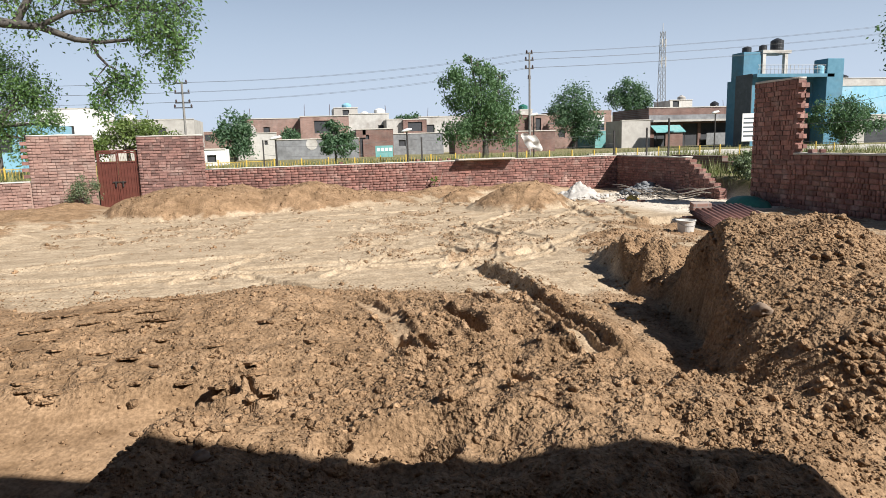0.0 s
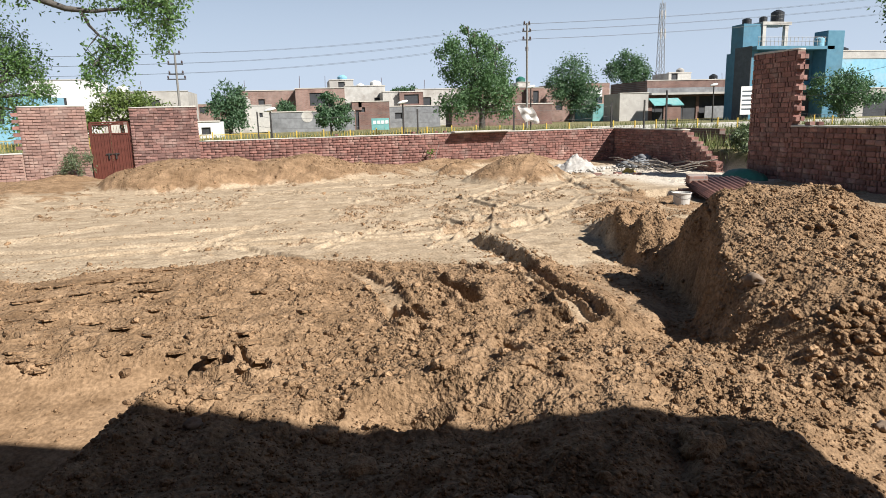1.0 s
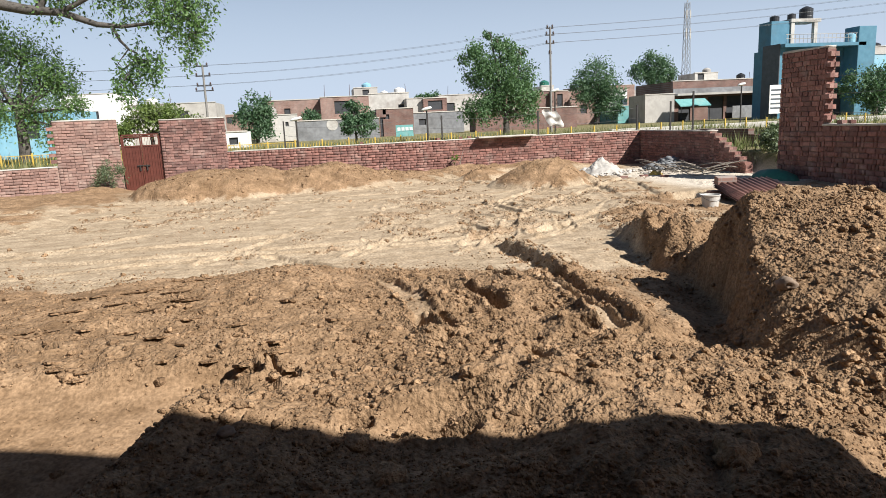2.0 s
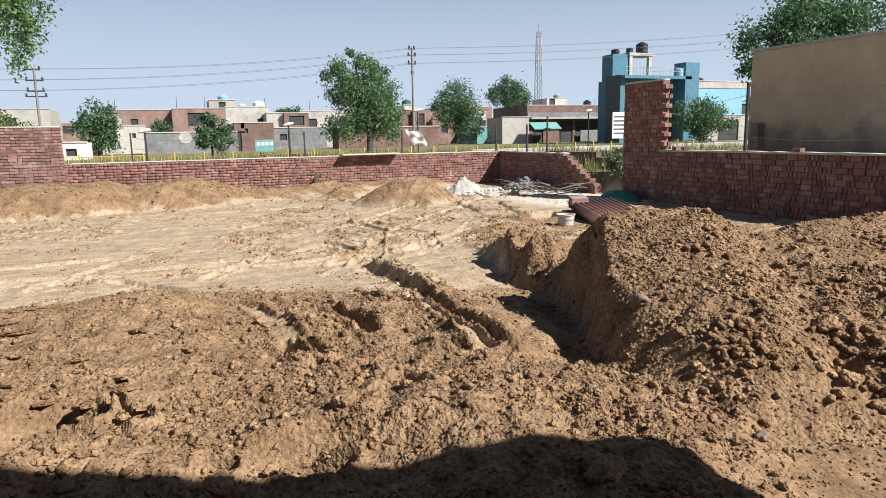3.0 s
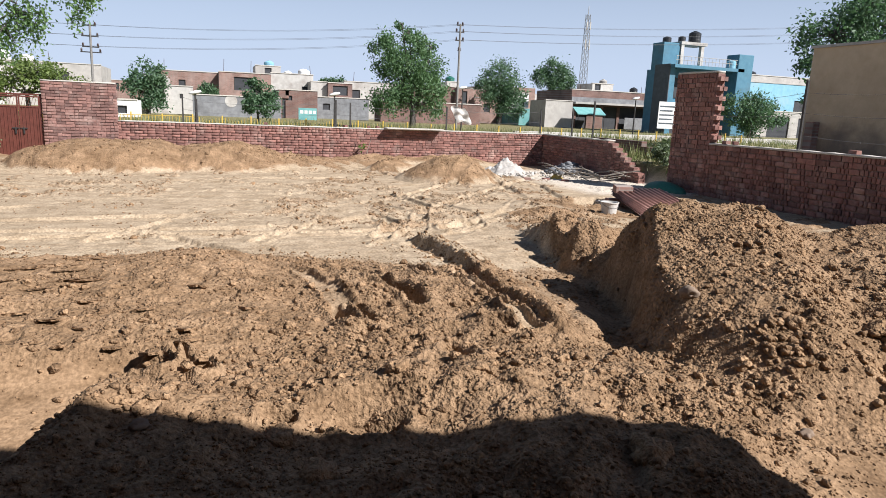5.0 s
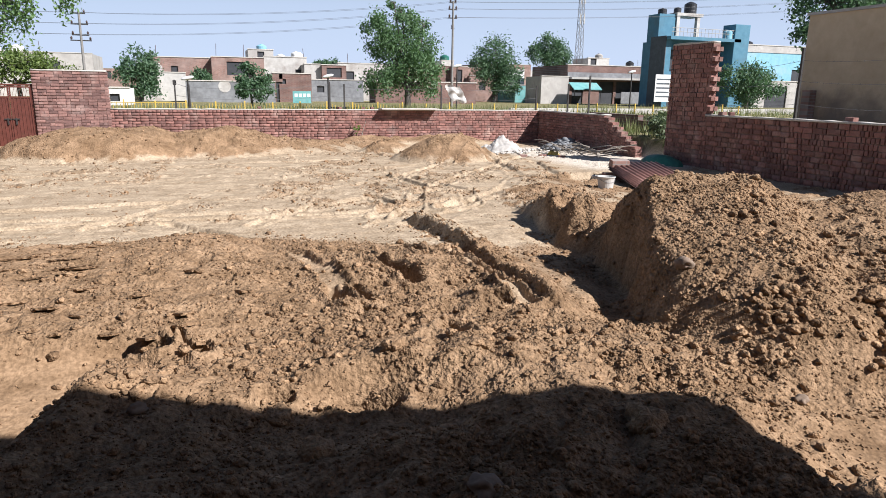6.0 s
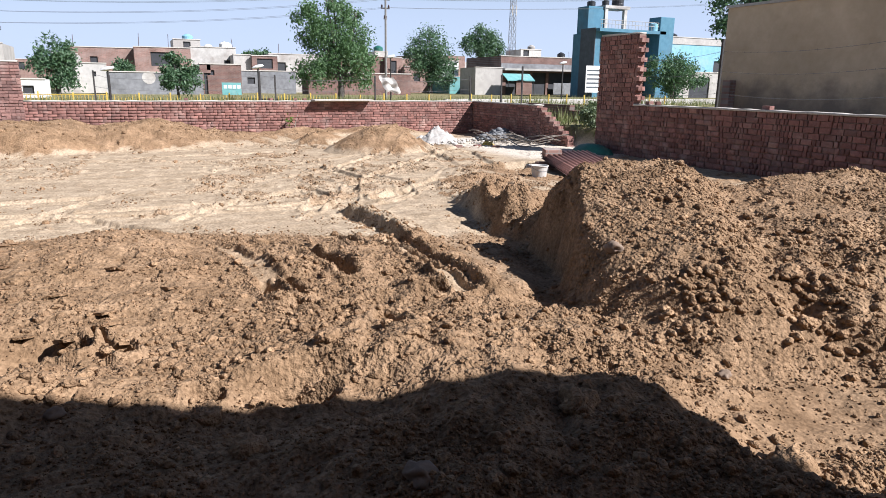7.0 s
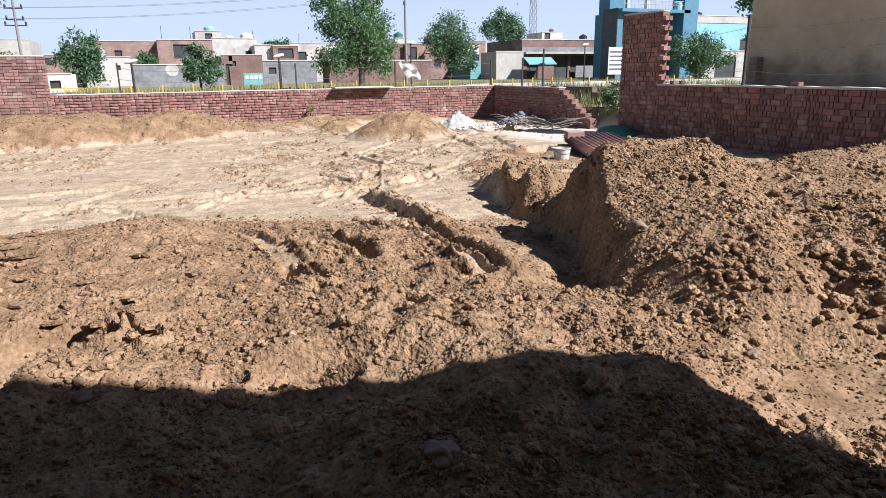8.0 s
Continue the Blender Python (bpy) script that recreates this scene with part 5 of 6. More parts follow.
def power_pole(x, y, z0, z1, arms, label):
    root = thing("power_pole", label, "power pole", "power poles", at=(x, y, z0))
    h = z1 - z0
    tubes("mast", [([(0, 0, -0.2), (0.02, 0, h)], [0.085, 0.06])], CONCRETE_POLE, root, sides=8)
    for dz, w in arms:
        part("crossarm", boxes((-w, w, -0.035, 0.035, h - dz - 0.03, h - dz + 0.03)), DARK_STEEL, root)
        for s in (-1, 1):
            ins = lathe([(0.03, 0), (0.07, 0.04), (0.04, 0.07), (0.07, 0.10), (0.04, 0.14), (0.03, 0.18)], 10)
            for v in ins.verts:
                v.co += Vector((s * (w - 0.06), 0, h - dz + 0.04))
            part("insulator", ins, BROWN_GLAZE, root, smooth=True)
    return root


power_pole(-6.0, 45, OUT, 6.0, [(0.1, 0.35), (0.7, 0.45), (1.3, 0.45), (1.6, 0.55)], "grey power pole with four crossarms")
power_pole(15.2, 40, OUT, 7.2, [(0.1, 0.22), (0.5, 0.28), (1.0, 0.28), (1.6, 0.1)], "slim power pole with short crossarms")
power_pole(68.0, 36, OUT, 12.5, [(0.1, 0.4), (0.7, 0.5), (1.3, 0.5)], "far power pole beyond the blue house")


def cable(a, b, sag, r=0.0062):
    a, b = Vector(a), Vector(b)
    pts = []
    for k in range(25):
        t = k / 24
        p = a.lerp(b, t)
        p.z -= sag * 4 * t * (1 - t)
        pts.append(p)
    tagged(tubes("power_cable", [(pts, r)], WIRE, sides=4), "thin grey overhead power line", "power line", "overhead power lines")


for dz, za in ((0.15, 0.15), (0.55, 0.75), (1.05, 1.35)):
    for s in (-0.22, 0.22):
        cable((-6.0 + 2 * s, 45, 6.1 - za), (15.2 + s, 40, 7.3 - dz), 0.35)
        cable((15.2 + s, 40, 7.3 - dz), (68 + 2 * s, 36, 12.6 - za), 0.9)
        cable((-60 + s, 62, 8.5 - za), (-6.0 + 2 * s, 45, 6.1 - za), 0.6)


def tower():
    root = thing("lattice_tower", "tall grey lattice telecom tower on the skyline", "tower", at=(98, 160, OUT))
    h = 28.0
    half = lambda z: 0.95 - 0.5 * z / h
    runs = [([(sx * half(0), sy * half(0), 0), (sx * half(h), sy * half(h), h)], 0.08) for sx in (-1, 1) for sy in (-1, 1)]
    for run in runs:
        tubes("leg", [run], TOWER_STEEL, root, sides=5)
    n, runs = 16, []
    for k in range(n):
        z0, z1 = h * k / n, h * (k + 1) / n
        a, b = half(z0), half(z1)
        for p, q in (((-1, -1), (1, -1)), ((1, -1), (1, 1)), ((1, 1), (-1, 1)), ((-1, 1), (-1, -1))):
            runs.append(([(p[0] * a, p[1] * a, z0), (q[0] * b, q[1] * b, z1)], 0.04))
            runs.append(([(q[0] * a, q[1] * a, z0), (p[0] * b, p[1] * b, z1)], 0.04))
    tubes("bracing", runs, TOWER_STEEL, root, sides=4)
    for row in ((-1.1, -0.7, -1.2, -0.9, h - 9, h - 6.5), (0.7, 1.1, -1.2, -0.9, h - 9, h - 6.5), (-1.0, -0.6, -1.1, -0.9, h - 4, h - 2), (0.6, 1.0, -1.1, -0.9, h - 4, h - 2)):
        part("antenna_panel", boxes(tuple(v * 0.65 if k < 4 else v for k, v in enumerate(row))), PALE_PLASTER, root)
    tubes("mast", [([(0, 0, h), (0, 0, h + 2)], 0.08)], GREY_PLASTER, root)


tower()


# ---- houses ----
def house(label, x0, x1, y, top, depth=6.0, mat=None, windows=(), doors=(), base=OUT, parapet=0.35, roof=None, name="house", side=None):
    """A flat-roofed house whose front faces the plot; windows and doors as (x, z, width, height) holes through its front wall."""
    root = thing(name, label, "house", "street houses", at=(x0, y, base))
    w, h, t = x1 - x0, top - base, 0.23
    holes = sorted([(x - x0, z - base, a, b) for x, z, a, b in windows] + [(x - x0, -0.3, a, b + 0.3) for x, z, a, b in doors])
    bm, u = bmesh.new(), 0.0
    for hx, hz, a, b in holes:
        if hx > u:
            box(bm, u, hx, 0, t, -0.3, h)
        if hz > -0.3:
            box(bm, hx, hx + a, 0, t, -0.3, hz)
        if hz + b < h:
            box(bm, hx, hx + a, 0, t, hz + b, h)
        u = hx + a
    if u < w:
        box(bm, u, w, 0, t, -0.3, h)
    bmesh.ops.remove_doubles(bm, verts=bm.verts, dist=1e-4)
    part("front_wall", bm, mat, root)
    part("side_wall", boxes((0, t, t, depth, -0.3, h)), side or mat, root)
    part("side_wall", boxes((w - t, w, t, depth, -0.3, h)), side or mat, root)
    part("rear_wall", boxes((t, w - t, depth - t, depth, -0.3, h)), mat, root)
    part("roof", boxes((t, w - t, t, depth - t, h - parapet - 0.12, h - parapet)), roof or CEMENT, root)
    part("coping", boxes((-0.04, w + 0.04, -0.05, t, h + 0.003, h + 0.07)), roof or CEMENT, root)
    for hx, hz, a, b in holes:
        win = part("window" if hz > -0.3 else "doorway", boxes((hx, hx + 0.06, 0.08, 0.14, hz, hz + b), (hx + a - 0.06, hx + a, 0.08, 0.14, hz, hz + b), (hx + 0.06, hx + a - 0.06, 0.08, 0.14, hz + b - 0.06, hz + b)), DARK_STEEL, root)
        # a dark panel fills each hole to paint the shade indoors
        part("pane", boxes((hx + 0.06, hx + a - 0.06, 0.10, 0.12, hz, hz + b - 0.06)), ROOM_SHADE, win, "dark panel standing in for the shade inside the opening")
    return root


def tank(x, y, z, r=0.5, h=1.0, mat=None, label="black plastic water tank on a roof"):
    ob = part("water_tank", lathe([(r, 0), (r, h * 0.25), (r * 0.97, h * 0.28), (r, h * 0.31), (r, h * 0.55), (r * 0.97, h * 0.58), (r, h * 0.61), (r, h * 0.8), (r * 0.5, h * 0.95), (r * 0.3, h * 0.96), (r * 0.3, h)], 18), mat or BLACK_PLASTIC)
    ob.location = (x, y, z)
    return tagged(ob, label, "water tank", "roof water tanks")


house("long white house beyond the trees", -22.5, -17.4, 70, 5.9, 8, WHITE, [(-20.5, 3.2, 1.2, 1.1)])
tank(-15.6, 76, 4.55, 0.6, 1.1, WHITE, "white round water tank on a roof")
house("low grey house behind the gate trees", -17.4, -9.0, 74, 4.9, 8, GREY_PLASTER, [(-13, 3.0, 1.2, 1.1)])
house("sky-blue painted house behind roadside trees", -18.5, -12.8, 40, 3.4, 6, SKY_BLUE, [(-15.0, 1.9, 0.9, 0.9)])
house("small pale shed with a blue front", -4.6, -3.3, 40, 1.75, 3, WHITE, [(-4.3, 1.05, 0.5, 0.4)], parapet=0.1)
house("pale weathered plaster house front", -3.85, -2.3, 55, 3.5, 5, PALE_PLASTER)
house("pale low plaster annexe", -2.3, -0.55, 55.2, 2.9, 4, PALE_PLASTER, [(-1.5, 2.0, 0.25, 0.35)])
house("red brick house with one dark window", -3.3, 1.5, 62, 4.3, 7, FAR_BRICK, [(-1.7, 2.8, 0.55, 0.8)])
house("brown brick house with a shaded opening", 1.5, 5.75, 60, 4.35, 7, FAR_BRICK, [(2.7, 2.9, 1.8, 1.1)])
house("white rendered house block", 5.78, 9.4, 60.3, 4.5, 9, PALE_PLASTER, [(8.4, 3.0, 0.5, 0.5)])
house("small pale roof room with tanks", 4.7, 6.9, 63, 5.2, 3, GREY_PLASTER, [(5.5, 4.55, 0.6, 0.5)])
tank(6.0, 64.2, 4.85, 0.45, 0.9, SKY_BLUE, "pale blue water tank on a roof")
tank(7.4, 62, 4.15, 0.35, 0.7, WHITE, "white water tank on a roof")
tank(8.6, 61.2, 4.15, 0.4, 0.9, WHITE, "white water tank on a roof")
tank(9.0, 62.0, 4.15, 0.35, 0.9, WHITE, "white water tank on a roof")
house("dark red brick hut", 5.5, 8.4, 52, 2.95, 4, FAR_BRICK_DARK, [(6.0, 2.2, 0.5, 0.35)], [(5.75, 0, 0.5, 1.5)])
house("long slate-grey compound wall house", -0.55, 5.45, 50, 2.28, 2, SLATE_PLASTER, parapet=0.1)
house("grey concrete block yard wall", 8.45, 13.4, 56, 2.6, 3, SLATE_PLASTER, [(9.5, 1.6, 0.6, 0.5)], parapet=0.1)
house("dark shed with a flat roof", 10.3, 12.4, 58, 3.85, 4, FAR_BRICK_DARK, [(10.7, 2.85, 1.3, 0.8)])
house("grey plaster house block", 8.9, 10.3, 58.5, 3.9, 4, GREY_PLASTER)
house("pale low house behind the tall tree", 12.5, 17.5, 62, 4.2, 6, PALE_PLASTER, [(13.2, 2.6, 0.8, 0.9)])
house("dark brick yard wall behind the tall tree", 13.4, 22.0, 52, 2.5, 2, FAR_BRICK_DARK, parapet=0.1)
house("brown brick house behind the power pole", 19.2, 24.6, 65, 4.35, 7, FAR_BRICK_DARK)
house("pinkish brick house end", 24.6, 26.4, 64.5, 4.3, 7, FAR_BRICK, [(25.2, 2.6, 0.6, 1.4)])
house("low brick hut by the dark trees", 26.4, 29.5, 64, 3.4, 5, FAR_BRICK, [(27.5, 2.0, 0.7, 0.8)])
house("small roof room of a brick house", 24.8, 26.2, 68, 5.0, 2.5, PALE_PLASTER, base=3.9)
tank(25.5, 69, 4.65, 0.5, 1.0, GREEN_PLASTIC, "green water tank on a roof")
house("low teal painted shop", 29.6, 33.0, 60, 2.5, 4, LIGHT_TEAL, [(31.0, 1.5, 0.8, 0.6)])
house("small white open shop front", 30.6, 32.6, 64, 4.1, 4, WHITE, [(31.0, 2.6, 1.1, 1.0)])
house("pale grey block wall by the shop row", 29.2, 32.0, 54, 3.25, 3, GREY_PLASTER, parapet=0.1)
house("long low brown shop row", 33.0, 42.2, 56, 4.4, 7, FAR_BRICK_DARK, [], [(33.6, 0, 1.2, 1.8), (36.6, 0, 1.6, 2.1), (38.5, 0, 3.2, 2.1)])
ledge = part("shop_ledge", boxes((32.9, 42.3, 55.0, 56.0, 3.10, 3.28)), GREY_PLASTER)
tagged(ledge, "grey concrete sunshade ledge along the shop row", "ledge")
band = part("parapet_band", boxes((33.0, 42.2, 55.9, 55.995, 3.30, 3.75)), SLATE_PLASTER)
tagged(band, "grey plaster band on the shop row front", "plaster band")
panel = part("shop_shutter", boxes((38.8, 41.0, 55.5, 55.56, 0.9, 2.0)), SLATE_PLASTER)
tagged(panel, "dull grey metal shop shutter", "shutter")
house("roof room with a dark window", 37.7, 40.2, 60, 5.3, 3, PALE_PLASTER, [(38.0, 4.55, 0.7, 0.7)])
tank(39.6, 61, 4.95, 0.4, 0.9, GREY_PLASTER, "grey water tank on a roof")
tank(41.3, 58, 4.05, 0.4, 1.0, BLACK_PLASTIC)
aw = part("awning", boxes((32.6, 35.6, 54.0, 55.0, 2.72, 2.80)), LIGHT_TEAL)
for v in aw.data.vertices:
    v.co.z -= 0.6 * (55.0 - v.co.y)
tagged(aw, "faded teal shop awning", "awning")
for x in (32.7, 35.5):
    tagged(tubes("awning_post", [([(x, 54.05, 0.7), (x, 54.05, 2.20)], 0.03)], DARK_STEEL), "thin dark post holding the awning", "post", "awning posts")


def blue_house():
    y, b = 45.0, OUT
    root = thing("blue_house", "two-storey teal painted house with a roof terrace", "house", "street houses", at=(35.28, y, b))
    part("side_wall", boxes((-0.06, 0.0, 0.0, 1.9, -0.3, 5.5)), DARK_PLASTER, root, "dark unpainted side wall")
    part("wall", boxes((0.0, 7.7, 0.9, 1.9, -0.3, 5.2)), TEAL, root)
    part("corner_pier", boxes((0.0, 0.5, 0.0, 0.9, -0.3, 5.2)), TEAL, root)
    part("balcony_slab", boxes((0.0, 7.0, -0.5, 0.9, 5.2, 5.45)), TEAL, root, "pale terrace edge")
    part("balcony_slab", boxes((0.5, 6.3, -0.3, 0.9, 2.2, 2.4)), TEAL, root)
    part("pillar", boxes((6.3, 7.85, -0.5, 0.9, -0.3, 6.6), bevel=0.05), TEAL, root)
    part("rear_block", boxes((0.45, 7.7, 1.9, 3.6, -0.3, 5.2)), TEAL, root)
    part("stair_tower", boxes((0.48, 2.1, 1.75, 3.2, 5.2, 7.35), bevel=0.04), TEAL, root)
    part("roof_frame", boxes((2.1, 4.75, 1.6, 3.2, 7.25, 7.5)), PALE_PLASTER, root, "pale roof slab on posts")
    for x in (2.15, 4.2):
        part("column", boxes((x, x + 0.3, 1.65, 1.95, 5.2, 7.25)), PALE_PLASTER, root)
    for k in range(18):
        tubes("baluster", [([(0.2 + 0.35 * k, -0.4, 5.45), (0.2 + 0.35 * k, -0.4, 6.1)], 0.015)], GREY_PLASTER, root, sides=4)
    for z in (5.8, 6.1):
        tubes("rail", [([(0.1, -0.4, z), (6.3, -0.4, z)], 0.02)], GREY_PLASTER, root, "thin pale railing", 4)
    for x in (1.0, 3.0, 4.8):
        w = part("window", boxes((x, x + 1.2, 0.83, 0.895, 2.9, 4.5)), DARK_STEEL, root)
        # the pane's colour holds the darkness of the room behind
        part("pane", boxes((x + 0.08, x + 1.12, 0.80, 0.825, 2.98, 4.42)), ROOM_SHADE, w, "pane coloured as the dark room behind")
    # solid dark box painted for the shade within the shop
    part("shop_front", boxes((0.6, 6.2, 0.80, 0.88, -0.2, 2.0)), ROOM_SHADE, root, "dark panel for the shade inside the open shop front")
    sign = part("banner", boxes((-1.2, 0.45, -0.6, -0.56, 0.4, 2.5)), WHITE, root, "pale printed shop banner")
    for k in range(5):
        part("writing_bar", boxes((-1.1, 0.35 - 0.2 * (k % 2), -0.608, -0.602, 0.75 + 0.33 * k, 0.87 + 0.33 * k)), DARK_PLASTER, sign)
    tank(39.3, 47.4, 8.34, 0.5, 1.0)
    tank(38.0, 47.4, 8.34, 0.3, 0.5)
    tank(36.5, 47.4, 8.19, 0.35, 0.5)
    tank(41.2, 44.9, 6.29, 0.35, 0.7, SKY_BLUE, "pale blue water tank on a terrace")


blue_house()
house("light blue house with a grey roof edge", 46.0, 56.0, 48, 5.6, 8, SKY_BLUE, [(52, 3.0, 1.5, 1.2)], roof=GREY_PLASTER)
house("unpainted upper storey behind the blue house", 46.0, 56.0, 50, 6.4, 6, GREY_PLASTER)
tank(50.2, 52, 6.05, 0.55, 0.9)
house("low dark shop by the blue house", 43.6, 52.0, 44, 3.0, 3, GREY_PLASTER, [], [(45.0, 0, 2.4, 1.7), (48.4, 0, 2.4, 1.7)])
ring = part("painted_circle", lathe([(0.42, 0), (0.42, 0.012), (0.40, 0.014)], 24), PALE_PLASTER)
ring.matrix_world = pose(2.0, 49.998, 1.95, 90, 0, 0)
tagged(ring, "faded white painted disc on the grey wall", "painted sign")
rng_rod = random.Random(5)
for x, y, z in ((-2.8, 62.3, 4.3), (1.9, 60.2, 4.35), (4.1, 60.2, 4.35), (9.2, 60.5, 4.5), (13.4, 62.2, 4.2), (20.4, 65.2, 4.35), (22.6, 65.2, 4.35), (34.0, 56.2, 4.4), (41.0, 56.2, 4.4), (-13.4, 74.2, 4.9)):
    rod = tubes("reinforcing_rod", [([(x, y, z - 0.1), (x + rng_rod.uniform(-0.08, 0.08), y, z + rng_rod.uniform(0.5, 1.1))], 0.02)], RUST, sides=5)
    tagged(rod, "rusty steel rod sticking up from a roof edge", "steel rod", "roof rods")
# hazy far houses closing the skyline
rng_far = random.Random(77)
for k in range(26):
    x = -70 + k * 9 + rng_far.uniform(-2, 2)
    house("distant hazy flat-roofed house", x, x + rng_far.uniform(6, 10), 105 + rng_far.uniform(0, 25), rng_far.uniform(4.4, 6.6), 8, rng_far.choice((PALE_PLASTER, GREY_PLASTER, FAR_BRICK)), [(x + 1.5, 3.2, 1.0, 1.0), (x + 3.8, 3.2, 1.0, 1.0)])

# painted hoarding on the brick hut and a white sheet caught on the fence
hoard = thing("painted_board", "small teal painted board with white writing marks", "sign", at=(6.55, 49.0, OUT))
part("board", boxes((0, 1.3, 0, 0.04, 0, 0.85)), LIGHT_TEAL, hoard)
for k in range(4):
    part("writing_bar", boxes((0.12 + 0.3 * k, 0.34 + 0.3 * k, -0.006, -0.001, 0.45, 0.68)), WHITE, hoard)
part("leg", boxes((0.1, 0.15, 0.04, 0.09, -0.2, 0.8)), DARK_STEEL, hoard)


def white_sheet():
    vs, fs, n = [], [], 14
    for j in range(n + 1):
        for i in range(n + 1):
            u, v = i / n, j / n
            x = u * 0.55 + 0.28 * v
            z = -v * 0.55 + 0.05 * math.sin(u * 6)
            vs.append((x, 0.05 * math.sin(u * 9 + v * 4) + 0.03 * math.sin(v * 13), z))
    for j in range(n):
        for i in range(n):
            a = j * (n + 1) + i
            fs.append((a, a + 1, a + n + 2, a + n + 1))
    k = len(vs)
    vs += [(x, y + 0.006, z) for x, y, z in vs]
    fs += [tuple(k + q for q in f[::-1]) for f in fs]
    ob = raw("plastic_sheet", vs, fs, WHITE_PLASTIC, smooth=True)
    ob.location = (8.06, 22.12, 2.0)
    tagged(ob, "torn white plastic sheet caught on the fence wire", "plastic sheet")


white_sheet()


# ---- brickwork ----
def brick_meshes(l, h, d, name, count=5):
    out = []
    rng = random.Random(int(l * 1000))
    for k in range(count):
        bm = boxes((-l / 2, l / 2, -0.004, d, -h / 2, h / 2))
        bmesh.ops.bevel(bm, geom=[e for e in bm.edges if all(v.co.y < -0.001 for v in e.verts)], offset=0.006, segments=1, affect="EDGES")
        for v in bm.verts:
            v.co += Vector((rng.uniform(-0.004, 0.004), rng.uniform(-0.003, 0.003), rng.uniform(-0.004, 0.004)))
        me = bpy.data.meshes.new(name)
        bm.to_mesh(me)
        bm.free()
        me.materials.append(BRICK)
        out.append(me)
    return out


STRETCHER, HEADER = brick_meshes(0.222, 0.074, 0.06, "stretcher"), brick_meshes(0.107, 0.074, 0.06, "header")
EDGE_S, EDGE_H = brick_meshes(0.222, 0.106, 0.06, "edge_stretcher"), brick_meshes(0.072, 0.106, 0.06, "edge_header")
TOOTH = brick_meshes(0.222, 0.078, 0.2, "tooth")
LENGTH = {id(m): l for ms, l in ((STRETCHER, 0.222), (HEADER, 0.107), (EDGE_S, 0.222), (EDGE_H, 0.072), (TOOTH, 0.222)) for m in ms}


def lay(parent, u0, u1, z0, z1, style, keep, seed, singles, mat=None):
    """Courses on the site's face of a wall; pieces inside keep (u from, u to) are parts of their own, up to the count in singles; the rest is returned."""
    rng = random.Random(seed)
    rest = []
    course = 0.117 if style == "edge" else 0.085
    rows = int(round((z1 - z0) / course))
    for r in range(rows):
        z = z1 - (r + 0.5) * course
        u = u0
        k = r
        top_row = style == "cap" and r == 0
        while u < u1 - 0.03:
            if style == "edge":
                kind = EDGE_S if rng.random() < 0.36 else EDGE_H
            elif top_row:
                kind = HEADER
            else:
                kind = HEADER if rng.random() < (0.55 if r % 2 else 0.15) else STRETCHER
            if u == u0 and rng.random() < 0.5:
                kind = EDGE_H if style == "edge" else HEADER
            me = rng.choice(kind)
            ln = LENGTH[id(me)]
            if u + ln > u1 + 0.04:
                me = rng.choice(EDGE_H if style == "edge" else HEADER)
                ln = LENGTH[id(me)]
            proud = 0.014 if style == "edge" else 0.016
            m = Matrix.LocRotScale((u + ln / 2, rng.uniform(-proud, 0.004), z + rng.uniform(-0.005, 0.005)), Euler((rng.uniform(-0.04, 0.04), rng.uniform(-0.03, 0.03), rng.uniform(-0.04, 0.04))), (1, 1, rng.uniform(0.92, 1.02)))
            if keep[0] < u < keep[1] and singles[0] > 0:
                b = new("brick", me)
                b.parent = parent
                b.matrix_basis = m
                if mat:
                    b.material_slots[0].link = "OBJECT"
                    b.material_slots[0].material = mat
                singles[0] -= 1
            else:
                rest.append((me, m))
            u += ln + (rng.uniform(0.010, 0.030) if style == "edge" else rng.uniform(0.003, 0.010))
            k += 1
    return rest


def join_rest(parent, rest, mat=None):
    if not rest:
        return
    V, F, n = [], [], 0
    cache = {}
    for me, m in rest:
        if id(me) not in cache:
            me.calc_loop_triangles()
            cache[id(me)] = (np.array([v.co[:] for v in me.vertices]), np.array([t.vertices[:] for t in me.loop_triangles]))
        vs, fs = cache[id(me)]
        a = np.array(m)
        V.append(vs @ a[:3, :3].T + a[:3, 3])
        F.append(fs + n)
        n += len(vs)
    ob = raw("brickwork", np.concatenate(V), np.concatenate(F), mat or BRICK, parent)
    tagged(ob, kind="stuff")


def teeth(parent, u, side, z0, z1, pitch, seed):
    """Bricks left standing out at a wall's end for a later wall to key into."""
    rng = random.Random(seed)
    out = []
    n = int((z1 - z0) / pitch)
    for k in range(n):
        z = z0 + (k + 0.5) * pitch
        for y in (0.0, 0.115):
            b = new("brick", rng.choice(TOOTH))
            b.parent = parent
            b.matrix_basis = Matrix.LocRotScale((u + side * rng.uniform(0.02, 0.05), y + rng.uniform(0, 0.01), z), Euler((0, 0, rng.uniform(-0.05, 0.05))), (1, 0.53, 1.25))
    return out


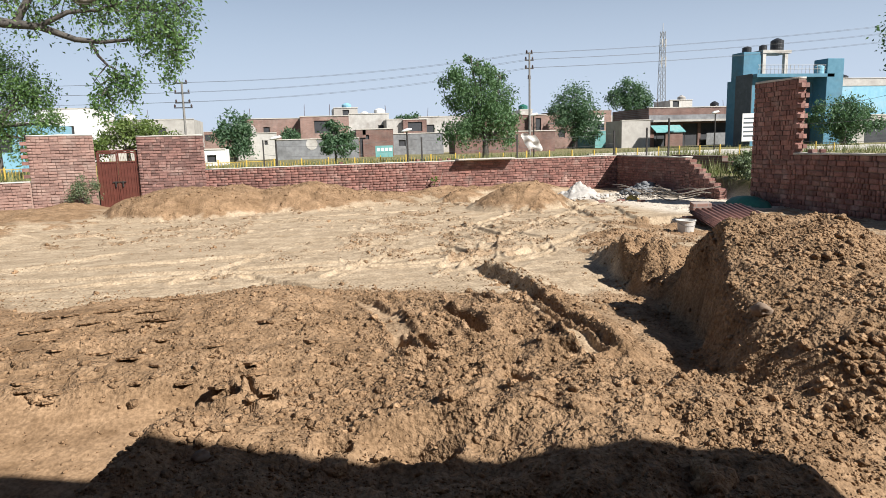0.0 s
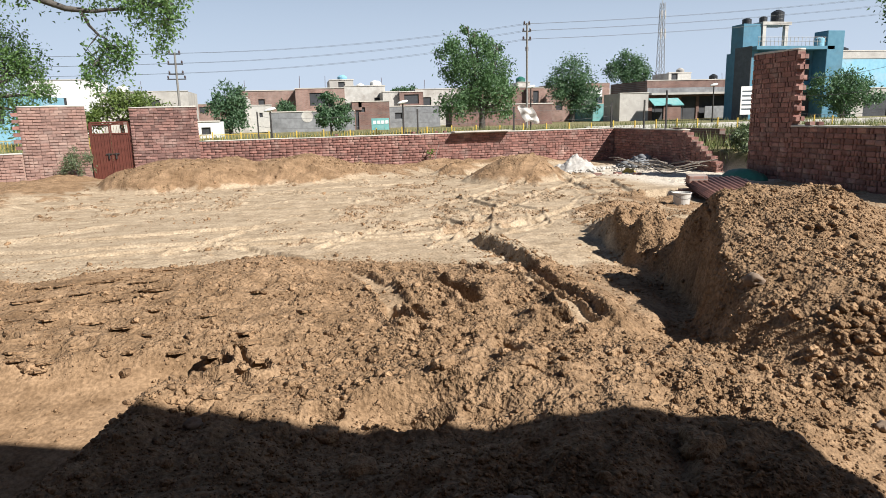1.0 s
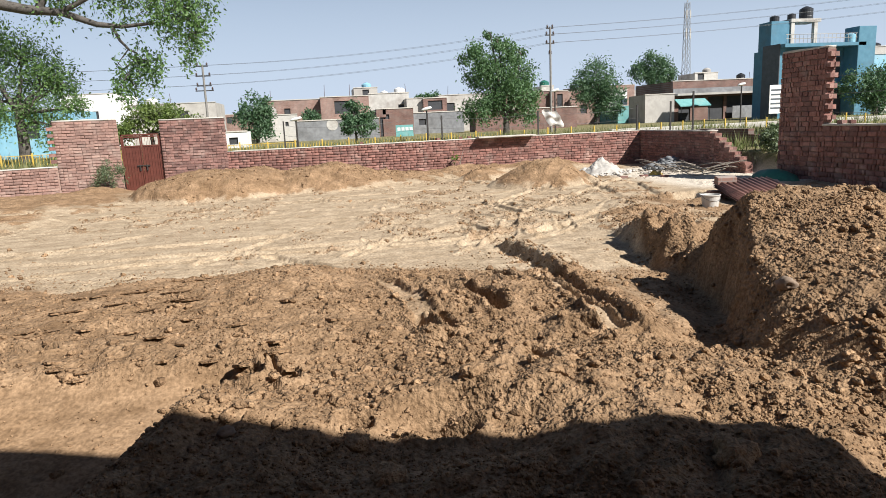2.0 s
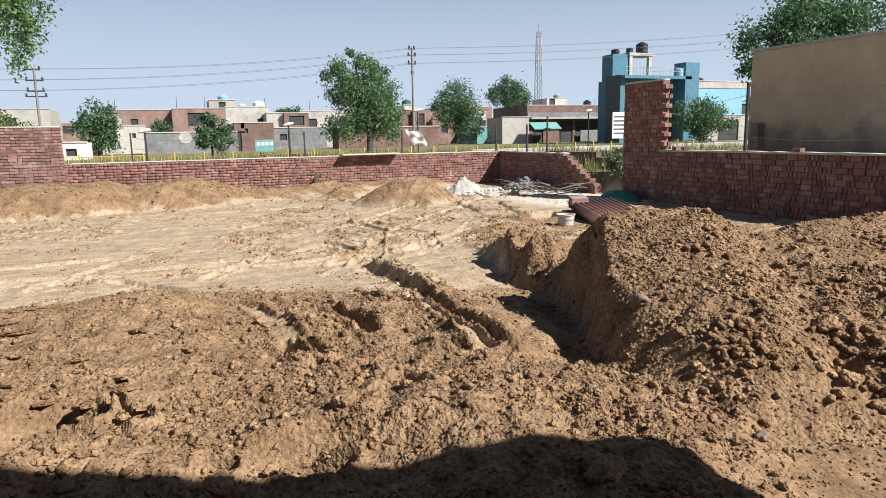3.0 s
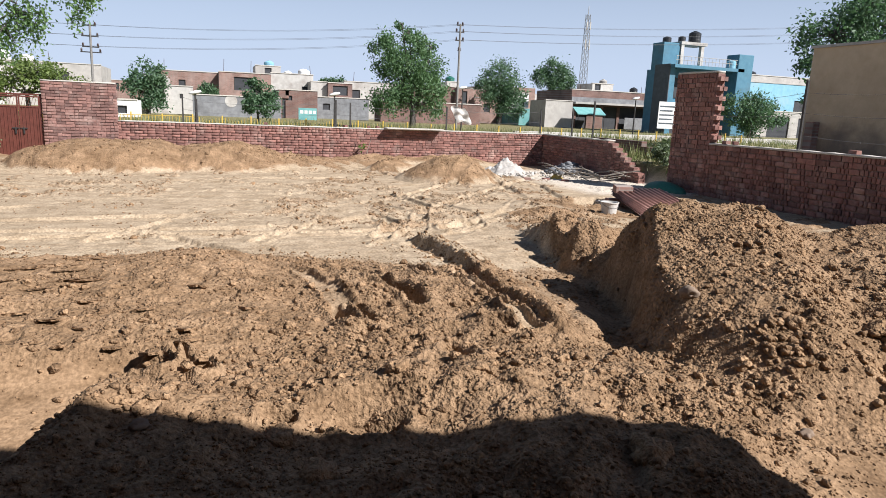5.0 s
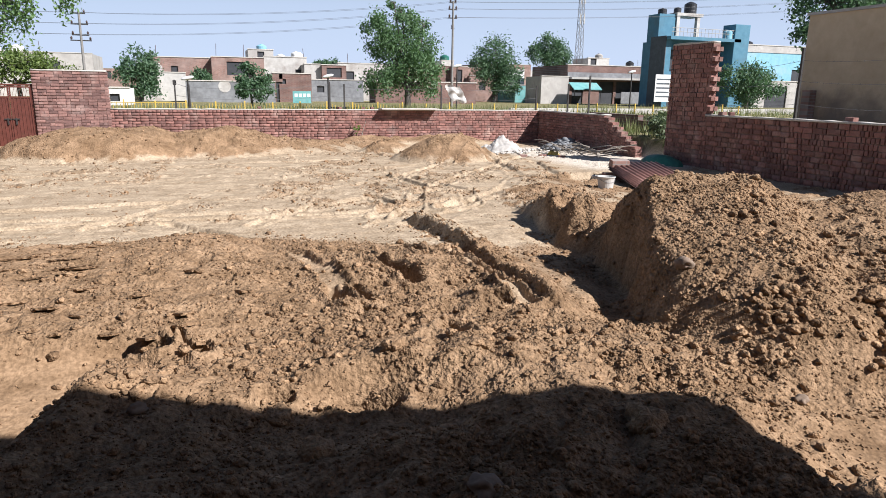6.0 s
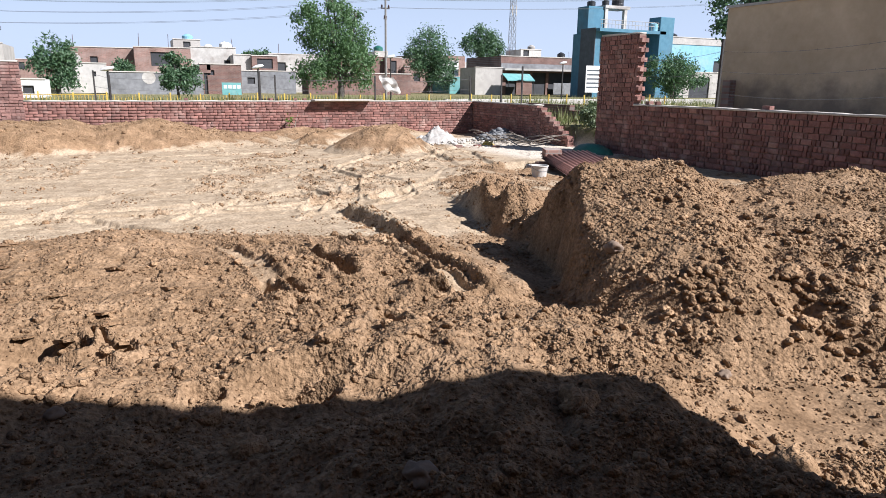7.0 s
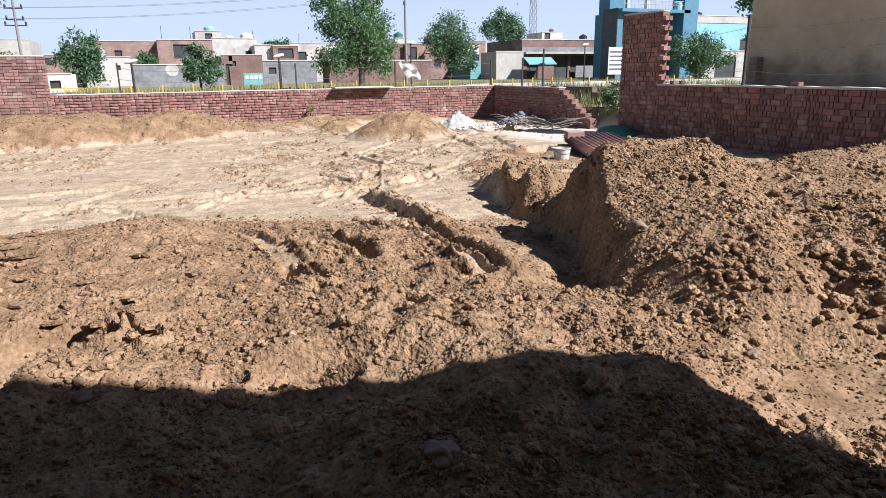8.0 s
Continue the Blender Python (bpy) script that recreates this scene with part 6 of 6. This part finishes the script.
left = [290]
join_rest(wall_north, lay(wall_north, 0, 14.15, -0.2, 1.15, "cap", (7.0, 13.0), 1, left))
left = [290]
join_rest(wall_gate_east, lay(wall_gate_east, 0, 1.9, -0.1, 2.21, "flat", (0, 1.9), 2, left, DULL_BRICK), DULL_BRICK)
left = [290]
rest = lay(wall_gate_west, 0, 6.95, -0.1, 0.97, "flat", (6.0, 6.95), 3, left, PINK_BRICK)
rest += lay(wall_gate_west, 7.0, 8.70, -0.1, 2.29, "flat", (7, 8.7), 4, left, PINK_BRICK)
join_rest(wall_gate_west, rest, PINK_BRICK)
teeth(wall_gate_west, 6.97, -1, 1.05, 2.25, 0.19, 5)
left = [290]
rest = lay(wall_east_far, 0.0, 4.2, -0.2, 1.14, "flat", (2.0, 4.2), 6, left)
for k in range(STEPS):
    rest += lay(wall_east_far, 4.2 + 0.235 * k, 4.2 + 0.235 * (k + 1), -0.2, 1.14 - 0.128 * (k + 1), "flat", (0, 99), 7 + k, left)
    for y in (0.0, 0.118):
        b = new("brick", STRETCHER[k % 5])
        b.parent = wall_east_far
        b.matrix_basis = Matrix.LocRotScale((4.2 + 0.235 * (k + 0.5), y, 1.14 - 0.128 * (k + 1) + 0.04), Euler((0, 0, 0.02 * (k % 3))), (1, 1.9, 1))
join_rest(wall_east_far, rest)
left = [300]
rest = lay(wall_east, 0, 1.45, -0.2, 3.03, "edge", (0.0, 1.45), 20, [150])
rest += lay(wall_east, 1.45, 19.9, -0.2, 1.29, "edge", (4.0, 8.4), 21, [150])
join_rest(wall_east, rest)
teeth(wall_east, 1.42, 1, 1.36, 3.05, 0.234, 22)
# the end face of the pillar and the broken wall's foot
for wall, u, rows, z0, pitch in ((wall_east, 1.452, 14, 1.36, 0.117), (wall_east_far, 5.85, 4, -0.1, 0.085)):
    for r in range(rows):
        b = new("brick", STRETCHER[r % 5])
        b.parent = wall
        b.matrix_basis = pose(u + 0.006, 0.115, z0 + (r + 0.5) * pitch, 0, 0, 90) @ Matrix.Diagonal((1, 1, pitch / 0.085, 1))
